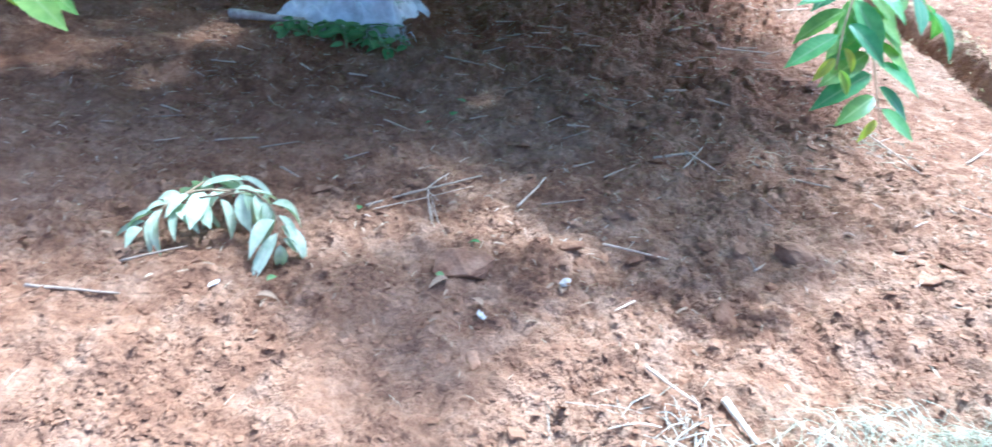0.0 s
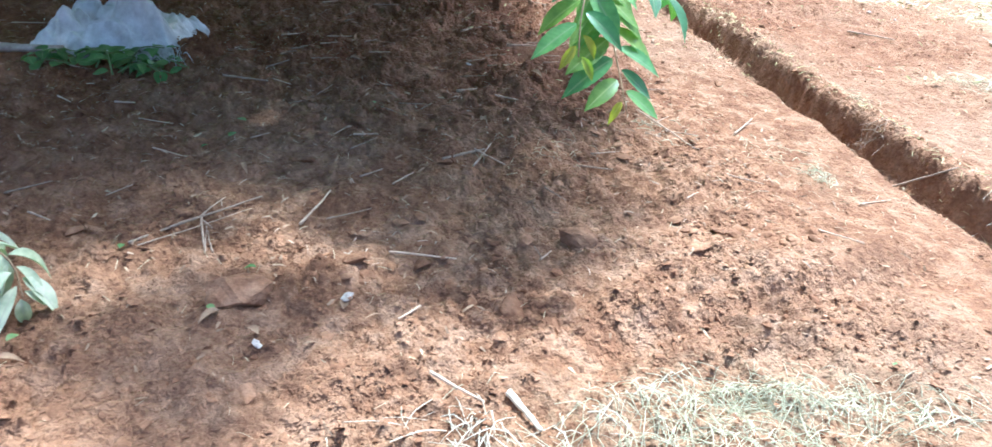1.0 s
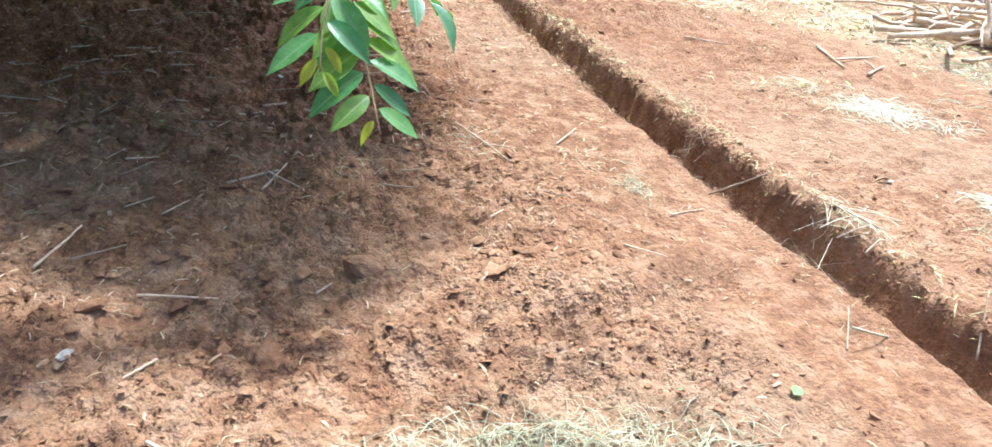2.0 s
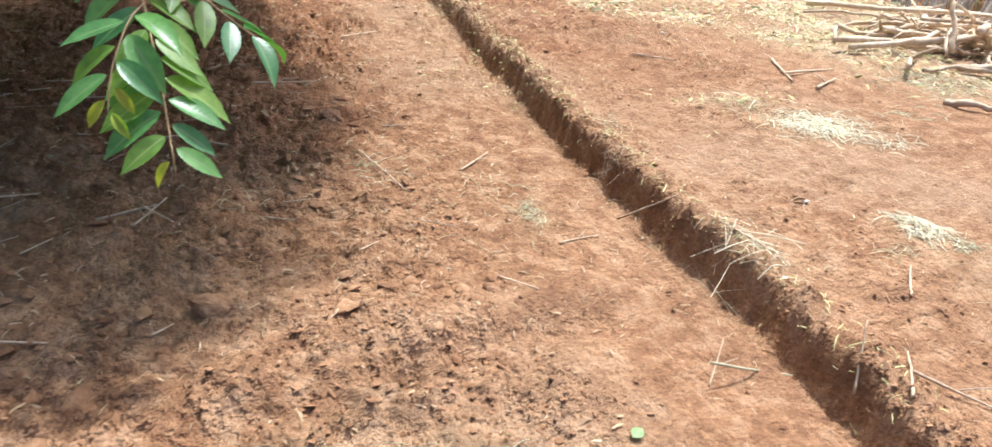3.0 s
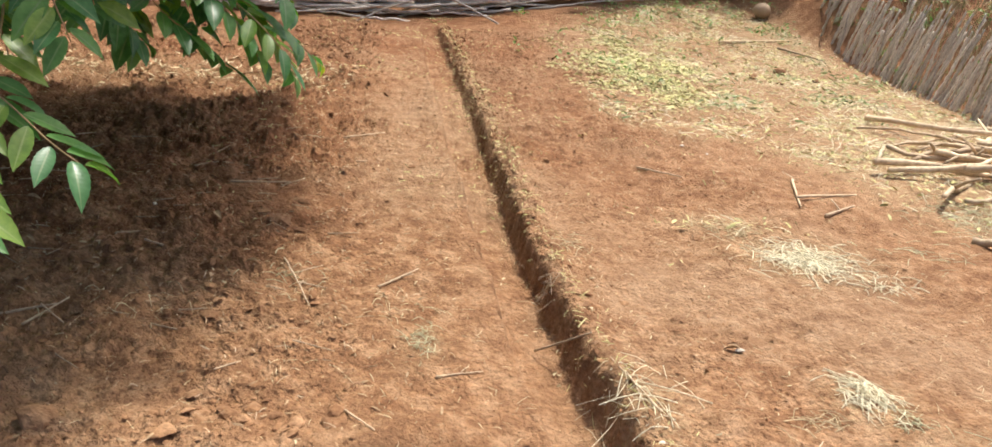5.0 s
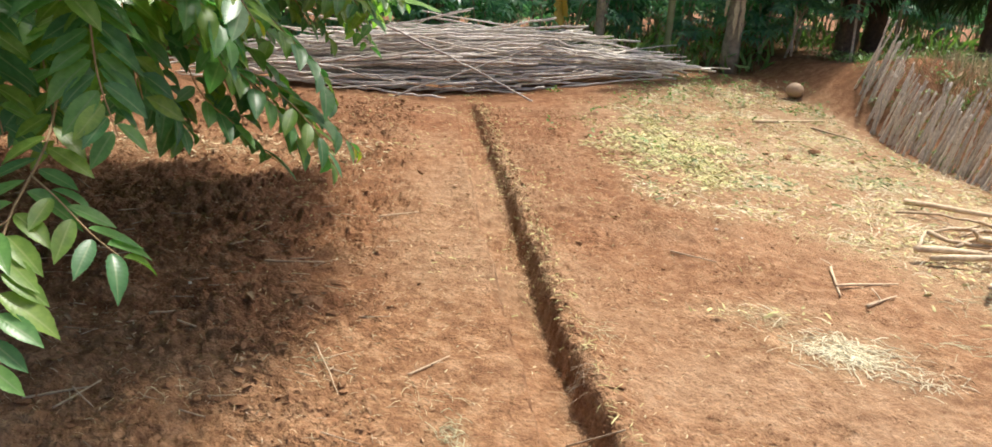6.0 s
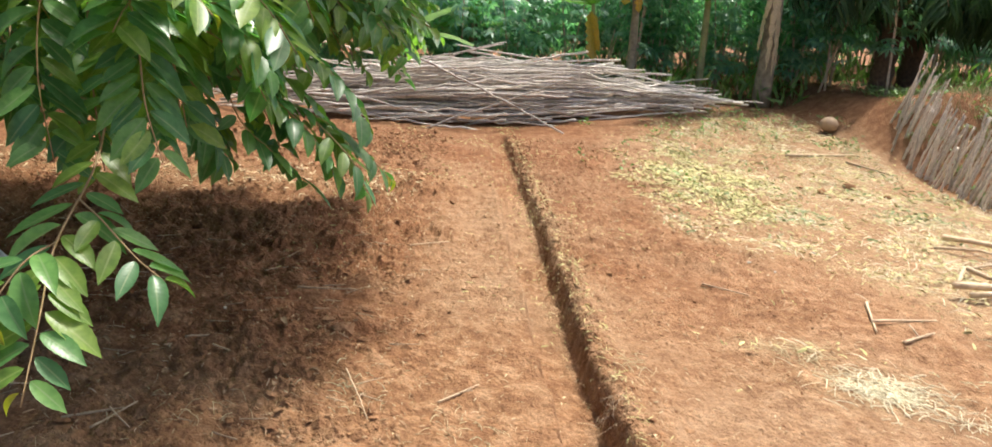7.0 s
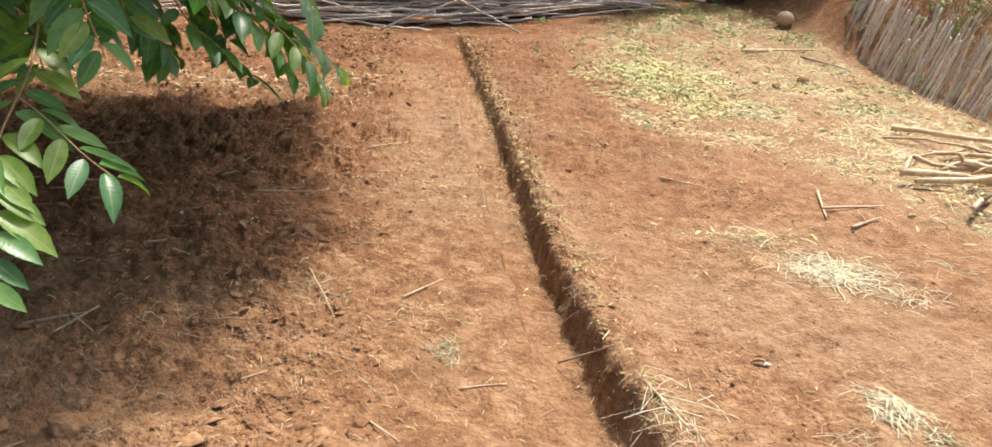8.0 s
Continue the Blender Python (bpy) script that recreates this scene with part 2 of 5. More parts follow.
def wood_material(name, colours, scale=30.0, rough=0.85, bump=0.5):
    mat, nt, b = material(name)
    tc = nt.nodes.new("ShaderNodeTexCoord").outputs["Object"]
    grain = noise_of(nt, scale, 5, 0.65, tc)
    col = ramp(nt, grain, [(0.28, colours[0]), (0.5, colours[1]), (0.74, colours[2])])
    tone = ramp(nt, chance(nt), [(0.0, (0.62, 0.60, 0.58)), (1.0, (1.15, 1.12, 1.08))])
    nt.links.new(mixed(nt, 1.0, col, tone, "MULTIPLY"), b.inputs["Base Color"])
    b.inputs["Roughness"].default_value = rough
    bumped(nt, b, noise_of(nt, scale * 2.5, 4, 0.6, tc), bump, 0.004)
    return mat


def leaf_material(name, colours, rib, rough=0.38, glow=0.35, spec=0.5, veins=False):
    """A leaf: gloss above, light let through, a paler midrib."""
    mat, nt, b = material(name)
    col = ramp(nt, chance(nt), [(0.0, colours[0]), (0.5, colours[1]), (1.0, colours[2])])
    mottle = ramp(nt, noise_of(nt, 40.0, 3), [(0.3, (0.72, 0.78, 0.7)), (0.7, (1.18, 1.12, 1.1))])
    col = mixed(nt, 1.0, col, mottle, "MULTIPLY")
    at = nt.nodes.new("ShaderNodeAttribute")
    at.attribute_name = "rib"
    col = mixed(nt, ramp(nt, at.outputs["Fac"], [(0.0, (0.8, 0.8, 0.8)), (0.14, (0, 0, 0))]), col, rib)
    nt.links.new(col, b.inputs["Base Color"])
    b.inputs["Roughness"].default_value = rough
    b.inputs["Specular IOR Level"].default_value = spec
    tr = nt.nodes.new("ShaderNodeBsdfTranslucent")
    nt.links.new(mixed(nt, 1.0, col, (1.15, 1.55, 0.75), "MULTIPLY"), tr.inputs[0])
    mx = nt.nodes.new("ShaderNodeMixShader")
    mx.inputs[0].default_value = glow
    out = nt.nodes["Material Output"]
    nt.links.new(b.outputs[0], mx.inputs[1]), nt.links.new(tr.outputs[0], mx.inputs[2])
    nt.links.new(mx.outputs[0], out.inputs[0])
    # side veins run slantwise from the midrib
    local = nt.nodes.new("ShaderNodeSeparateXYZ")
    nt.links.new(nt.nodes.new("ShaderNodeTexCoord").outputs["Object"], local.inputs[0])
    slant = nt.nodes.new("ShaderNodeMath")
    slant.operation = "MULTIPLY_ADD"
    slant.inputs[1].default_value = -0.11
    nt.links.new(at.outputs["Fac"], slant.inputs[0]), nt.links.new(local.outputs["Y"], slant.inputs[2])
    wave = nt.nodes.new("ShaderNodeMath")
    wave.operation = "MULTIPLY"
    wave.inputs[1].default_value = 75.0
    nt.links.new(slant.outputs[0], wave.inputs[0])
    vein = nt.nodes.new("ShaderNodeMath")
    vein.operation = "SINE"
    nt.links.new(wave.outputs[0], vein.inputs[0])
    bumped(nt, b, vein.outputs[0] if veins else noise_of(nt, 60.0, 2), 0.25, 0.0004 if veins else 0.003)
    return mat


def plain_material(name, colours, scale=20.0, rough=0.8, bump=0.4, distance=0.004):
    mat, nt, b = material(name)
    col = ramp(nt, noise_of(nt, scale, 4, 0.6), [(0.3, colours[0]), (0.7, colours[-1])])
    tone = ramp(nt, chance(nt), [(0.0, (0.7, 0.7, 0.7)), (1.0, (1.15, 1.15, 1.15))])
    nt.links.new(mixed(nt, 1.0, col, tone, "MULTIPLY"), b.inputs["Base Color"])
    b.inputs["Roughness"].default_value = rough
    bumped(nt, b, noise_of(nt, scale * 4, 4), bump, distance)
    return mat


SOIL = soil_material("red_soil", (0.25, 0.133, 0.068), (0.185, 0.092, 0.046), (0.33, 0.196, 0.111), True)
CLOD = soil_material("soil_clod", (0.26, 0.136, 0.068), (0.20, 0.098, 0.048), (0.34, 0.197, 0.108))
BARK = wood_material("tree_bark", ((0.07, 0.045, 0.03), (0.14, 0.095, 0.06), (0.23, 0.165, 0.11)), 18)
TWIG = wood_material("green_brown_twig", ((0.22, 0.14, 0.07), (0.36, 0.25, 0.13), (0.46, 0.34, 0.19)), 40)
DRYSTEM = wood_material("dry_grey_stem", ((0.38, 0.34, 0.31), (0.70, 0.66, 0.61), (0.86, 0.83, 0.78)), 22)
STANDSTEM = wood_material("standing_stem", ((0.28, 0.22, 0.17), (0.52, 0.44, 0.35), (0.74, 0.66, 0.54)), 25)
BRUSHWOOD = wood_material("cut_brushwood", ((0.42, 0.31, 0.20), (0.64, 0.50, 0.34), (0.80, 0.67, 0.49)), 25)
PLANTSTEM = wood_material("planted_stem", ((0.36, 0.31, 0.26), (0.64, 0.58, 0.50), (0.88, 0.83, 0.74)), 55)
DRYTWIG = wood_material("dry_twig", ((0.32, 0.23, 0.15), (0.52, 0.40, 0.27), (0.66, 0.54, 0.38)), 40)
STRAW = plain_material("dry_straw", ((0.44, 0.34, 0.18), (0.66, 0.56, 0.35)), 30, 0.75)
PALESTRAW = plain_material("bleached_straw", ((0.60, 0.52, 0.33), (0.85, 0.78, 0.57)), 30, 0.7)
PALEGRASS = plain_material("bleached_grass", ((0.40, 0.38, 0.22), (0.62, 0.60, 0.39)), 12, 0.75)
GRASSLITTER = plain_material("cut_grass", ((0.36, 0.35, 0.12), (0.62, 0.57, 0.27)), 8, 0.8)
GREENGRASS = plain_material("green_grass", ((0.10, 0.16, 0.04), (0.22, 0.28, 0.09)), 8, 0.6)
DEADLEAF = plain_material("dead_leaf", ((0.24, 0.14, 0.07), (0.46, 0.32, 0.18)), 30, 0.8)
SACKCLOTH = plain_material("white_woven_plastic", ((0.46, 0.43, 0.39), (0.86, 0.84, 0.80)), 11, 0.6, 0.7, 0.012)
CLAY = plain_material("tan_clay", ((0.34, 0.23, 0.14), (0.46, 0.33, 0.21)), 14, 0.75)
LEAF = leaf_material("glossy_leaf", ((0.072, 0.195, 0.082), (0.108, 0.262, 0.092), (0.17, 0.345, 0.095)), (0.26, 0.36, 0.18), 0.34, 0.45, 0.55, True)
YOUNGLEAF = leaf_material("young_leaf", ((0.30, 0.34, 0.03), (0.42, 0.40, 0.04), (0.34, 0.42, 0.05)), (0.45, 0.45, 0.1), 0.45, 0.4)
# paler copy of the leaf colour; sunlight on the leaves is put into it
SUNLITLEAF = leaf_material("sunlit_leaf", ((0.15, 0.27, 0.05), (0.20, 0.33, 0.065), (0.25, 0.37, 0.08)), (0.33, 0.42, 0.15), 0.38, 0.5, 0.5, True)
WILTED = leaf_material("wilted_leaf", ((0.42, 0.46, 0.28), (0.52, 0.56, 0.36), (0.60, 0.63, 0.44)), (0.46, 0.45, 0.32), 0.6, 0.15)
FRESHWEED = leaf_material("picked_weed_leaf", ((0.08, 0.17, 0.045), (0.14, 0.25, 0.07), (0.24, 0.34, 0.12)), (0.25, 0.3, 0.12), 0.5, 0.25)
CASSAVALEAF = leaf_material("cassava_leaf", ((0.11, 0.26, 0.20), (0.16, 0.33, 0.25), (0.25, 0.42, 0.28)), (0.2, 0.32, 0.18), 0.35, 0.5)
BANANALEAF = leaf_material("banana_leaf", ((0.11, 0.23, 0.05), (0.15, 0.30, 0.06), (0.20, 0.36, 0.08)), (0.25, 0.32, 0.1), 0.4, 0.45)
BANANADEAD = leaf_material("yellowed_banana_leaf", ((0.56, 0.33, 0.05), (0.64, 0.38, 0.06), (0.46, 0.29, 0.10)), (0.5, 0.36, 0.15), 0.6, 0.35)
BANANASTEM = wood_material("banana_stem", ((0.14, 0.12, 0.09), (0.27, 0.23, 0.17), (0.44, 0.38, 0.29)), 9)
DRYSHEATH = leaf_material("dry_sheath", ((0.46, 0.36, 0.24), (0.58, 0.47, 0.33), (0.70, 0.58, 0.43)), (0.5, 0.4, 0.28), 0.8, 0.15)
GREENSTEM = wood_material("pale_green_stem", ((0.24, 0.27, 0.12), (0.40, 0.42, 0.20), (0.52, 0.52, 0.29)), 6)
PALMLEAF = leaf_material("dark_palm_leaf", ((0.025, 0.06, 0.03), (0.04, 0.08, 0.04), (0.06, 0.11, 0.05)), (0.05, 0.08, 0.03), 0.75, 0.2, 0.15)

# ---------------- ground ----------------
def graded(lo, hi, step, reach_lo, reach_hi, slow, knee):
    """Coordinates: even steps from lo to hi, then ever wider ones."""
    def outward(reach):
        d, s, got = 0.0, step, []
        while d < reach:
            s *= slow if s < knee else 1.10
            d += s
            got.append(d)
        return np.array(got)
    return np.concatenate([lo - outward(reach_lo)[::-1], np.arange(lo, hi, step), hi + outward(reach_hi)])


LITTER_SPOTS = [(4.1, 3.35, 0.32, 0.22, 0.9), (3.8, 2.15, 0.13, 0.13, 0.8), (3.02, 2.1, 0.12, 0.2, 0.6), (1.5, 1.2, 0.5, 0.16, 0.8), (1.0, 1.05, 0.5, 0.12, 0.5),
                (4.1, 1.7, 0.4, 0.25, 0.7), (2.28, 2.45, 0.07, 0.12, 0.5), (3.85, 3.75, 0.25, 0.12, 0.7), (5.6, 3.9, 0.4, 0.35, 0.6), (5.4, 4.5, 0.5, 0.5, 0.5)]


def litter_cover(x, y):
    """Where cut grass lies on the soil, 0 to 1."""
    edge = 0.5 * vnoise(x * 1.1, y * 1.1, 91) + 0.25 * vnoise(x * 3.3, y * 3.3, 92)
    inside = sstep(0.0, 0.9, x - np.interp(y, [4.0, 6.2, 8.0, 10.5, 12.5], [5.1, 3.4, 3.4, 3.9, 5.0]) + edge)
    inside = inside * sstep(4.0, 6.6, y - (5.2 - 0.75 * (x - 3.2)) + 4.6 + edge) * (1 - sstep(7.0, 7.6, x)) * (1 - sstep(11.0, 12.6, y + edge))
    got = 1.0 * inside * (0.35 + 0.65 * sstep(-0.4, 0.3, vnoise(x * 1.7, y * 1.7, 93)))
    for cx, cy, rx, ry, a in LITTER_SPOTS:
        got = np.maximum(got, a * np.exp(-((x - cx) / rx) ** 2 - ((y - cy) / ry) ** 2))
    strip = 0.3 * np.exp(-((y - 6.6) / 0.5) ** 2) * (1 - sstep(1.2, 1.9, x))
    return np.clip(np.maximum(got, strip), 0, 1)


def turned_shaded_soil(x, y):
    """Where the soil is darkened, 0 to 1: dug last, and tree shade at the back."""
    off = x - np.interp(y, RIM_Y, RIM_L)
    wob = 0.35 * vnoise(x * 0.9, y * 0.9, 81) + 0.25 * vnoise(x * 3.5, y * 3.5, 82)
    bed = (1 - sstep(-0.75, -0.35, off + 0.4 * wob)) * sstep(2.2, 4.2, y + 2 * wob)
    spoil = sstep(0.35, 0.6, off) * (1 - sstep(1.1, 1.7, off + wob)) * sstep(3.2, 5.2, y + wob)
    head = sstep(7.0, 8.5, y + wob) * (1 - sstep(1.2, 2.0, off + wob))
    # bank and back strip: dark soil, with the shade of the trees painted in
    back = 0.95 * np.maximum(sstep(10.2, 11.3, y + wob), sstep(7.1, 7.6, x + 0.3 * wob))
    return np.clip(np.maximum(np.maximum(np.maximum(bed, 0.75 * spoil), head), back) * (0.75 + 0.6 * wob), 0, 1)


def build_ground():
    xs = graded(-0.9, 2.7, 0.0095, 900, 900, 1.018, 0.10)
    ys = graded(1.15, 3.2, 0.0095, 900, 900, 1.014, 0.10)
    gx, gy = np.meshgrid(xs, ys)
    far = np.maximum(np.gradient(xs)[None, :], np.gradient(ys)[:, None])
    z = lie(gx, gy) + relief(gx, gy, np.clip(1.3 - far / 0.13, 0, 1)) * np.clip(1.3 - np.hypot(gx - 2, gy - 4) / 60, 0, 1)
    ny, nx = gx.shape
    idx = np.arange(nx * ny).reshape(ny, nx)
    faces = np.stack([idx[:-1, :-1], idx[:-1, 1:], idx[1:, 1:], idx[1:, :-1]], -1).reshape(-1, 4)
    me = mesh_np("ground", np.stack([gx, gy, z], -1).reshape(-1, 3), faces, [SOIL])
    me.attributes.new("litter", "FLOAT", "POINT").data.foreach_set("value", litter_cover(gx, gy).astype(np.float32).ravel())
    me.attributes.new("turned_shaded", "FLOAT", "POINT").data.foreach_set("value", turned_shaded_soil(gx, gy).astype(np.float32).ravel())
    return tagged(new("ground", me), "dug red-brown garden soil with a narrow trench and grass litter", "ground", kind="structure")


build_ground()


# ---------------- leaf shapes ----------------
def leaf_shape(rows=6, width=0.30, fold=0.25, droop=0.18, serrate=0.0):
    """A pointed leaf, 1 long, drawn out at its tip: +Y to the tip, +Z its upper face."""
    v, rib = [], []
    for i in range(rows + 1):
        s = i / rows
        w = 0.5 * width * (math.sin(math.pi * s ** 0.84) ** 0.72) * (1 - 0.45 * max(0.0, s - 0.72) / 0.28) if 0 < i < rows else 0.004
        if serrate and i % 2 and 0 < i < rows:
            w *= 1 - serrate
        bend = -droop * s * s
        for side in (-1, 0, 1):
            v.append((side * w, s * (1 - 0.3 * droop * s), bend + abs(side) * w * fold * 2))
            rib.append(abs(side))
    f = []
    for i in range(rows):
        for c in (0, 1):
            a = i * 3 + c
            f.append((a, a + 1, a + 4, a + 3))
    return np.array(v), np.array(f), np.array(rib, float)


HERO = [leaf_shape(16, w, fo, d, 0.05) for w, fo, d in ((0.37, 0.14, 0.12), (0.39, 0.18, 0.20), (0.35, 0.26, 0.28), (0.38, 0.10, 0.08))]
HERO_MESH = [mesh_np("leaf", v, f, [LEAF], rib=r) for v, f, r in HERO]
SUNLIT_MESH = [mesh_np("leaf", v, f, [SUNLITLEAF], rib=r) for v, f, r in HERO]
YOUNG_MESH = [mesh_np("leaf", v, f, [YOUNGLEAF], rib=r) for v, f, r in (leaf_shape(10, 0.30, 0.45, 0.2, 0.05), leaf_shape(10, 0.26, 0.6, 0.35, 0.05))]
WILT_MESH = [mesh_np("leaf", v, f, [WILTED], rib=r) for v, f, r in (leaf_shape(8, 0.30, 0.4, 0.4), leaf_shape(8, 0.26, 0.5, 0.6), leaf_shape(8, 0.33, 0.3, 0.25))]
SIMPLE = leaf_shape(4, 0.44, 0.22, 0.2)


def leaf_frames(stem, count, size, start=0.05, rng_=rng, sag=0.14, tipward=0.62, spread_=1.0):
    """Alternate leaves down both sides of a stem: matrices in order from its base to its tip."""
    s = np.linspace(start, 0.97, count)
    line = smooth_line(stem, 60)
    k = s * 59
    i = np.clip(k.astype(int), 0, 58)
    pos = line[i] + (line[i + 1] - line[i]) * (k - i)[:, None]
    t = line[i + 1] - line[i]
    t /= np.linalg.norm(t, axis=1)[:, None]
    side = np.cross(t, [0, 0, 1.0])
    flat = np.linalg.norm(side, axis=1)[:, None]
    side = np.where(flat > 0.25, side / (flat + 1e-9), np.array([[0.86, 0.5, 0]]))
    sign = np.where(np.arange(count) % 2, 1, -1)[:, None]
    along = sign * side * spread_ * rng_.uniform(0.7, 1.1, (count, 1)) + t * tipward * rng_.uniform(0.7, 1.3, (count, 1))
    along += np.array([0, 0, -1.0]) * sag * rng_.uniform(0.4, 1.4, (count, 1)) + rng_.normal(0, 0.10, (count, 3))
    normal = np.cross(side, t)
    normal = normal * np.sign(normal[:, 2:3] + 1e-6) + np.array([0, -0.12, 0.75]) + rng_.normal(0, 0.18, (count, 3))
    length = size * rng_.uniform(0.78, 1.12, count) * np.where(s > 0.9, 0.8, 1)
    al = along / np.linalg.norm(along, axis=1)[:, None]
    return frames_from(pos + al * 0.012, along, normal, length), line


# ---------------- the overhanging tree ----------------
tree = tagged(new("tree"), "spreading fruit tree with glossy green drooping leaves on red soil", "tree")
TRUNK = (-1.62, 4.95)
tree.location = (*TRUNK, gz(*TRUNK))
tree_at = np.array(tree.location)


def limb(name, points, r0, r1, mat=BARK, parent=tree, origin=None, sides=8, n=24, label=""):
    line = smooth_line(points, n)
    rad = np.linspace(r0, r1, n) * (1 + 0.08 * np.sin(np.arange(n) * 2.3))
    o = tree_at if origin is None else origin
    return part(name, tube_mesh(name, [tube(line - o, rad, sides)], mat), parent, label)


limb("trunk", [(-1.62, 4.95, -0.1), (-1.60, 4.93, 0.35), (-1.50, 4.85, 0.9), (-1.48, 4.75, 1.5), (-1.35, 4.7, 2.2)], 0.13, 0.075, sides=12)
limb("limb", [(-1.55, 4.88, 0.45), (-0.86, 4.28, 0.74), (-0.55, 4.22, 0.90), (-0.2, 4.12, 1.12), (0.15, 3.95, 1.5), (0.55, 3.6, 1.9), (0.9, 3.2, 2.15)], 0.055, 0.018)
limb("limb", [(-1.48, 4.75, 1.5), (-0.8, 4.6, 2.1), (0.0, 4.3, 2.5), (0.9, 4.1, 2.75), (1.7, 4.0, 2.8)], 0.05, 0.012)
limb("limb", [(-1.35, 4.7, 2.2), (-0.9, 4.9, 2.9), (-0.2, 5.3, 3.3), (0.6, 5.6, 3.4)], 0.05, 0.015)
limb("limb", [(-1.45, 4.72, 1.7), (-1.3, 3.9, 2.2), (-1.0, 3.2, 2.5), (-0.6, 2.6, 2.5)], 0.045, 0.012)
limb("limb", [(-1.4, 4.7, 2.0), (-2.2, 4.5, 2.6), (-3.2, 4.2, 3.0)], 0.045, 0.012)

# near branches, from base to tip, with the leaves as single pieces
NEAR_LINES = []


def near_branch(points, count, size, light, young, thick):
    """A leafy branch: leaf count and length, share of leaves coloured as sunlit, young leaves at the tip, thickness."""
    NEAR_LINES.append(smooth_line(points, 8))
    count = round(count * 1.2) if points[0][2] > 1.3 else count
    br = limb("branch", points, thick, 0.0018, TWIG, sides=5, n=26)
    mats, line = leaf_frames(np.array(points), count, size, 0.22)
    for i in range(count):
        last = count - i <= young
        pool = YOUNG_MESH if last else (SUNLIT_MESH if rng.random() < light else HERO_MESH)
        m = mats[i].copy()
        if last:
            m[:, :3] *= 0.62
            m[:, 1] = 0.4 * m[:, 1] + np.array([0, 0, -0.6]) * np.linalg.norm(m[:, 1])
        m[:, 3] -= tree_at
        lf = new("leaf", pool[int(rng.integers(len(pool)))])
        lf.parent = br
        lf.matrix_basis = to_matrix(m)


near_branch([(0.55, 3.6, 1.85), (0.75, 3.11, 1.55), (0.92, 2.75, 1.22), (1.04, 2.4, 1), (1.12, 2.02, 0.86), (1.16, 1.86, 0.72), (1.19, 1.71, 0.555)], 30, 0.17, 0.6, 1, 0.006)
near_branch([(1.12, 2.02, 0.86), (1.1, 1.92, 0.84), (1.07, 1.83, 0.76), (1.06, 1.77, 0.68)], 9, 0.155, 0.2, 3, 0.003)
near_branch([(1.09, 2.2, 0.93), (1.19, 2.12, 0.9), (1.3, 2.07, 0.82), (1.38, 2.06, 0.76)], 9, 0.155, 0.2, 0, 0.003)
near_branch([(0.9, 3.2, 2.15), (1.01, 2.62, 1.72), (1.1, 2.51, 1.53), (1.19, 2.38, 1.37), (1.25, 2.28, 1.2), (1.32, 2.22, 1.05)], 28, 0.165, 0.1, 0, 0.006)
near_branch([(0.9, 3.2, 2.15), (1.2, 2.65, 1.88), (1.36, 2.5, 1.68), (1.45, 2.48, 1.58), (1.57, 2.42, 1.47), (1.65, 2.38, 1.37)], 26, 0.155, 0.75, 2, 0.005)
near_branch([(1.2, 2.65, 1.88), (1.24, 2.34, 1.72), (1.27, 2.33, 1.65), (1.35, 2.34, 1.54), (1.43, 2.32, 1.46)], 16, 0.15, 0.7, 2, 0.004)
near_branch([(0.55, 3.6, 1.85), (0.8, 3.13, 1.4), (1.15, 3.16, 1.22), (1.45, 3.23, 1.1), (1.65, 3.31, 0.97), (1.84, 3.35, 0.78)], 34, 0.15, 0.05, 2, 0.006)
near_branch([(1.15, 3.16, 1.22), (1.26, 3.07, 1.05), (1.39, 3.08, 0.93), (1.52, 3.22, 0.76)], 14, 0.15, 0.0, 0, 0.004)
near_branch([(0.8, 3.13, 1.4), (1, 3, 1.2), (1.15, 2.95, 1.05), (1.25, 2.95, 0.92)], 14, 0.15, 0.0, 0, 0.004)
near_branch([(1.45, 3.23, 1.1), (1.6, 3.15, 1), (1.7, 3.12, 0.9), (1.74, 3.13, 0.8)], 10, 0.14, 0.3, 0, 0.003)
near_branch([(0.55, 3.6, 1.85), (0.75, 2.9, 1.7), (0.8, 2.6, 1.5), (0.85, 2.45, 1.25), (0.92, 2.38, 1)], 24, 0.165, 0.15, 0, 0.005)
near_branch([(0.55, 3.6, 1.85), (0.45, 3, 1.75), (0.42, 2.7, 1.6), (0.4, 2.5, 1.42)], 18, 0.16, 0.3, 0, 0.005)
near_branch([(1.2, 3, 2.1), (1.55, 3.1, 1.95), (1.8, 3.2, 1.8), (1.95, 3.25, 1.62)], 20, 0.155, 0.5, 2, 0.005)
near_branch([(0.15, 3.95, 1.5), (0.3, 3.5, 1.4), (0.5, 3.1, 1.25), (0.7, 2.8, 1)], 20, 0.16, 0.0, 0, 0.005)
near_branch([(0, 3.2, 2), (0.15, 2.8, 1.8), (0.2, 2.6, 1.62), (0.22, 2.45, 1.5)], 18, 0.155, 0.5, 0, 0.005)
near_branch([(1.2, 3, 2.1), (1.45, 2.75, 1.95), (1.65, 2.6, 1.8), (1.78, 2.5, 1.68)], 18, 0.15, 0.6, 1, 0.004)
near_branch([(-0.9, 2.7, 2.2), (-0.75, 1.95, 1.55), (-0.66, 1.45, 1.05), (-0.64, 1.3, 0.9), (-0.64, 1.24, 0.83)], 16, 0.165, 0.4, 2, 0.005)
near_branch([(0.1, 3.1, 1.95), (0.73, 2.16, 1.78), (0.62, 1.94, 1.72), (0.55, 1.85, 1.62), (0.54, 1.8, 1.5)], 16, 0.15, 0.7, 0, 0.004)
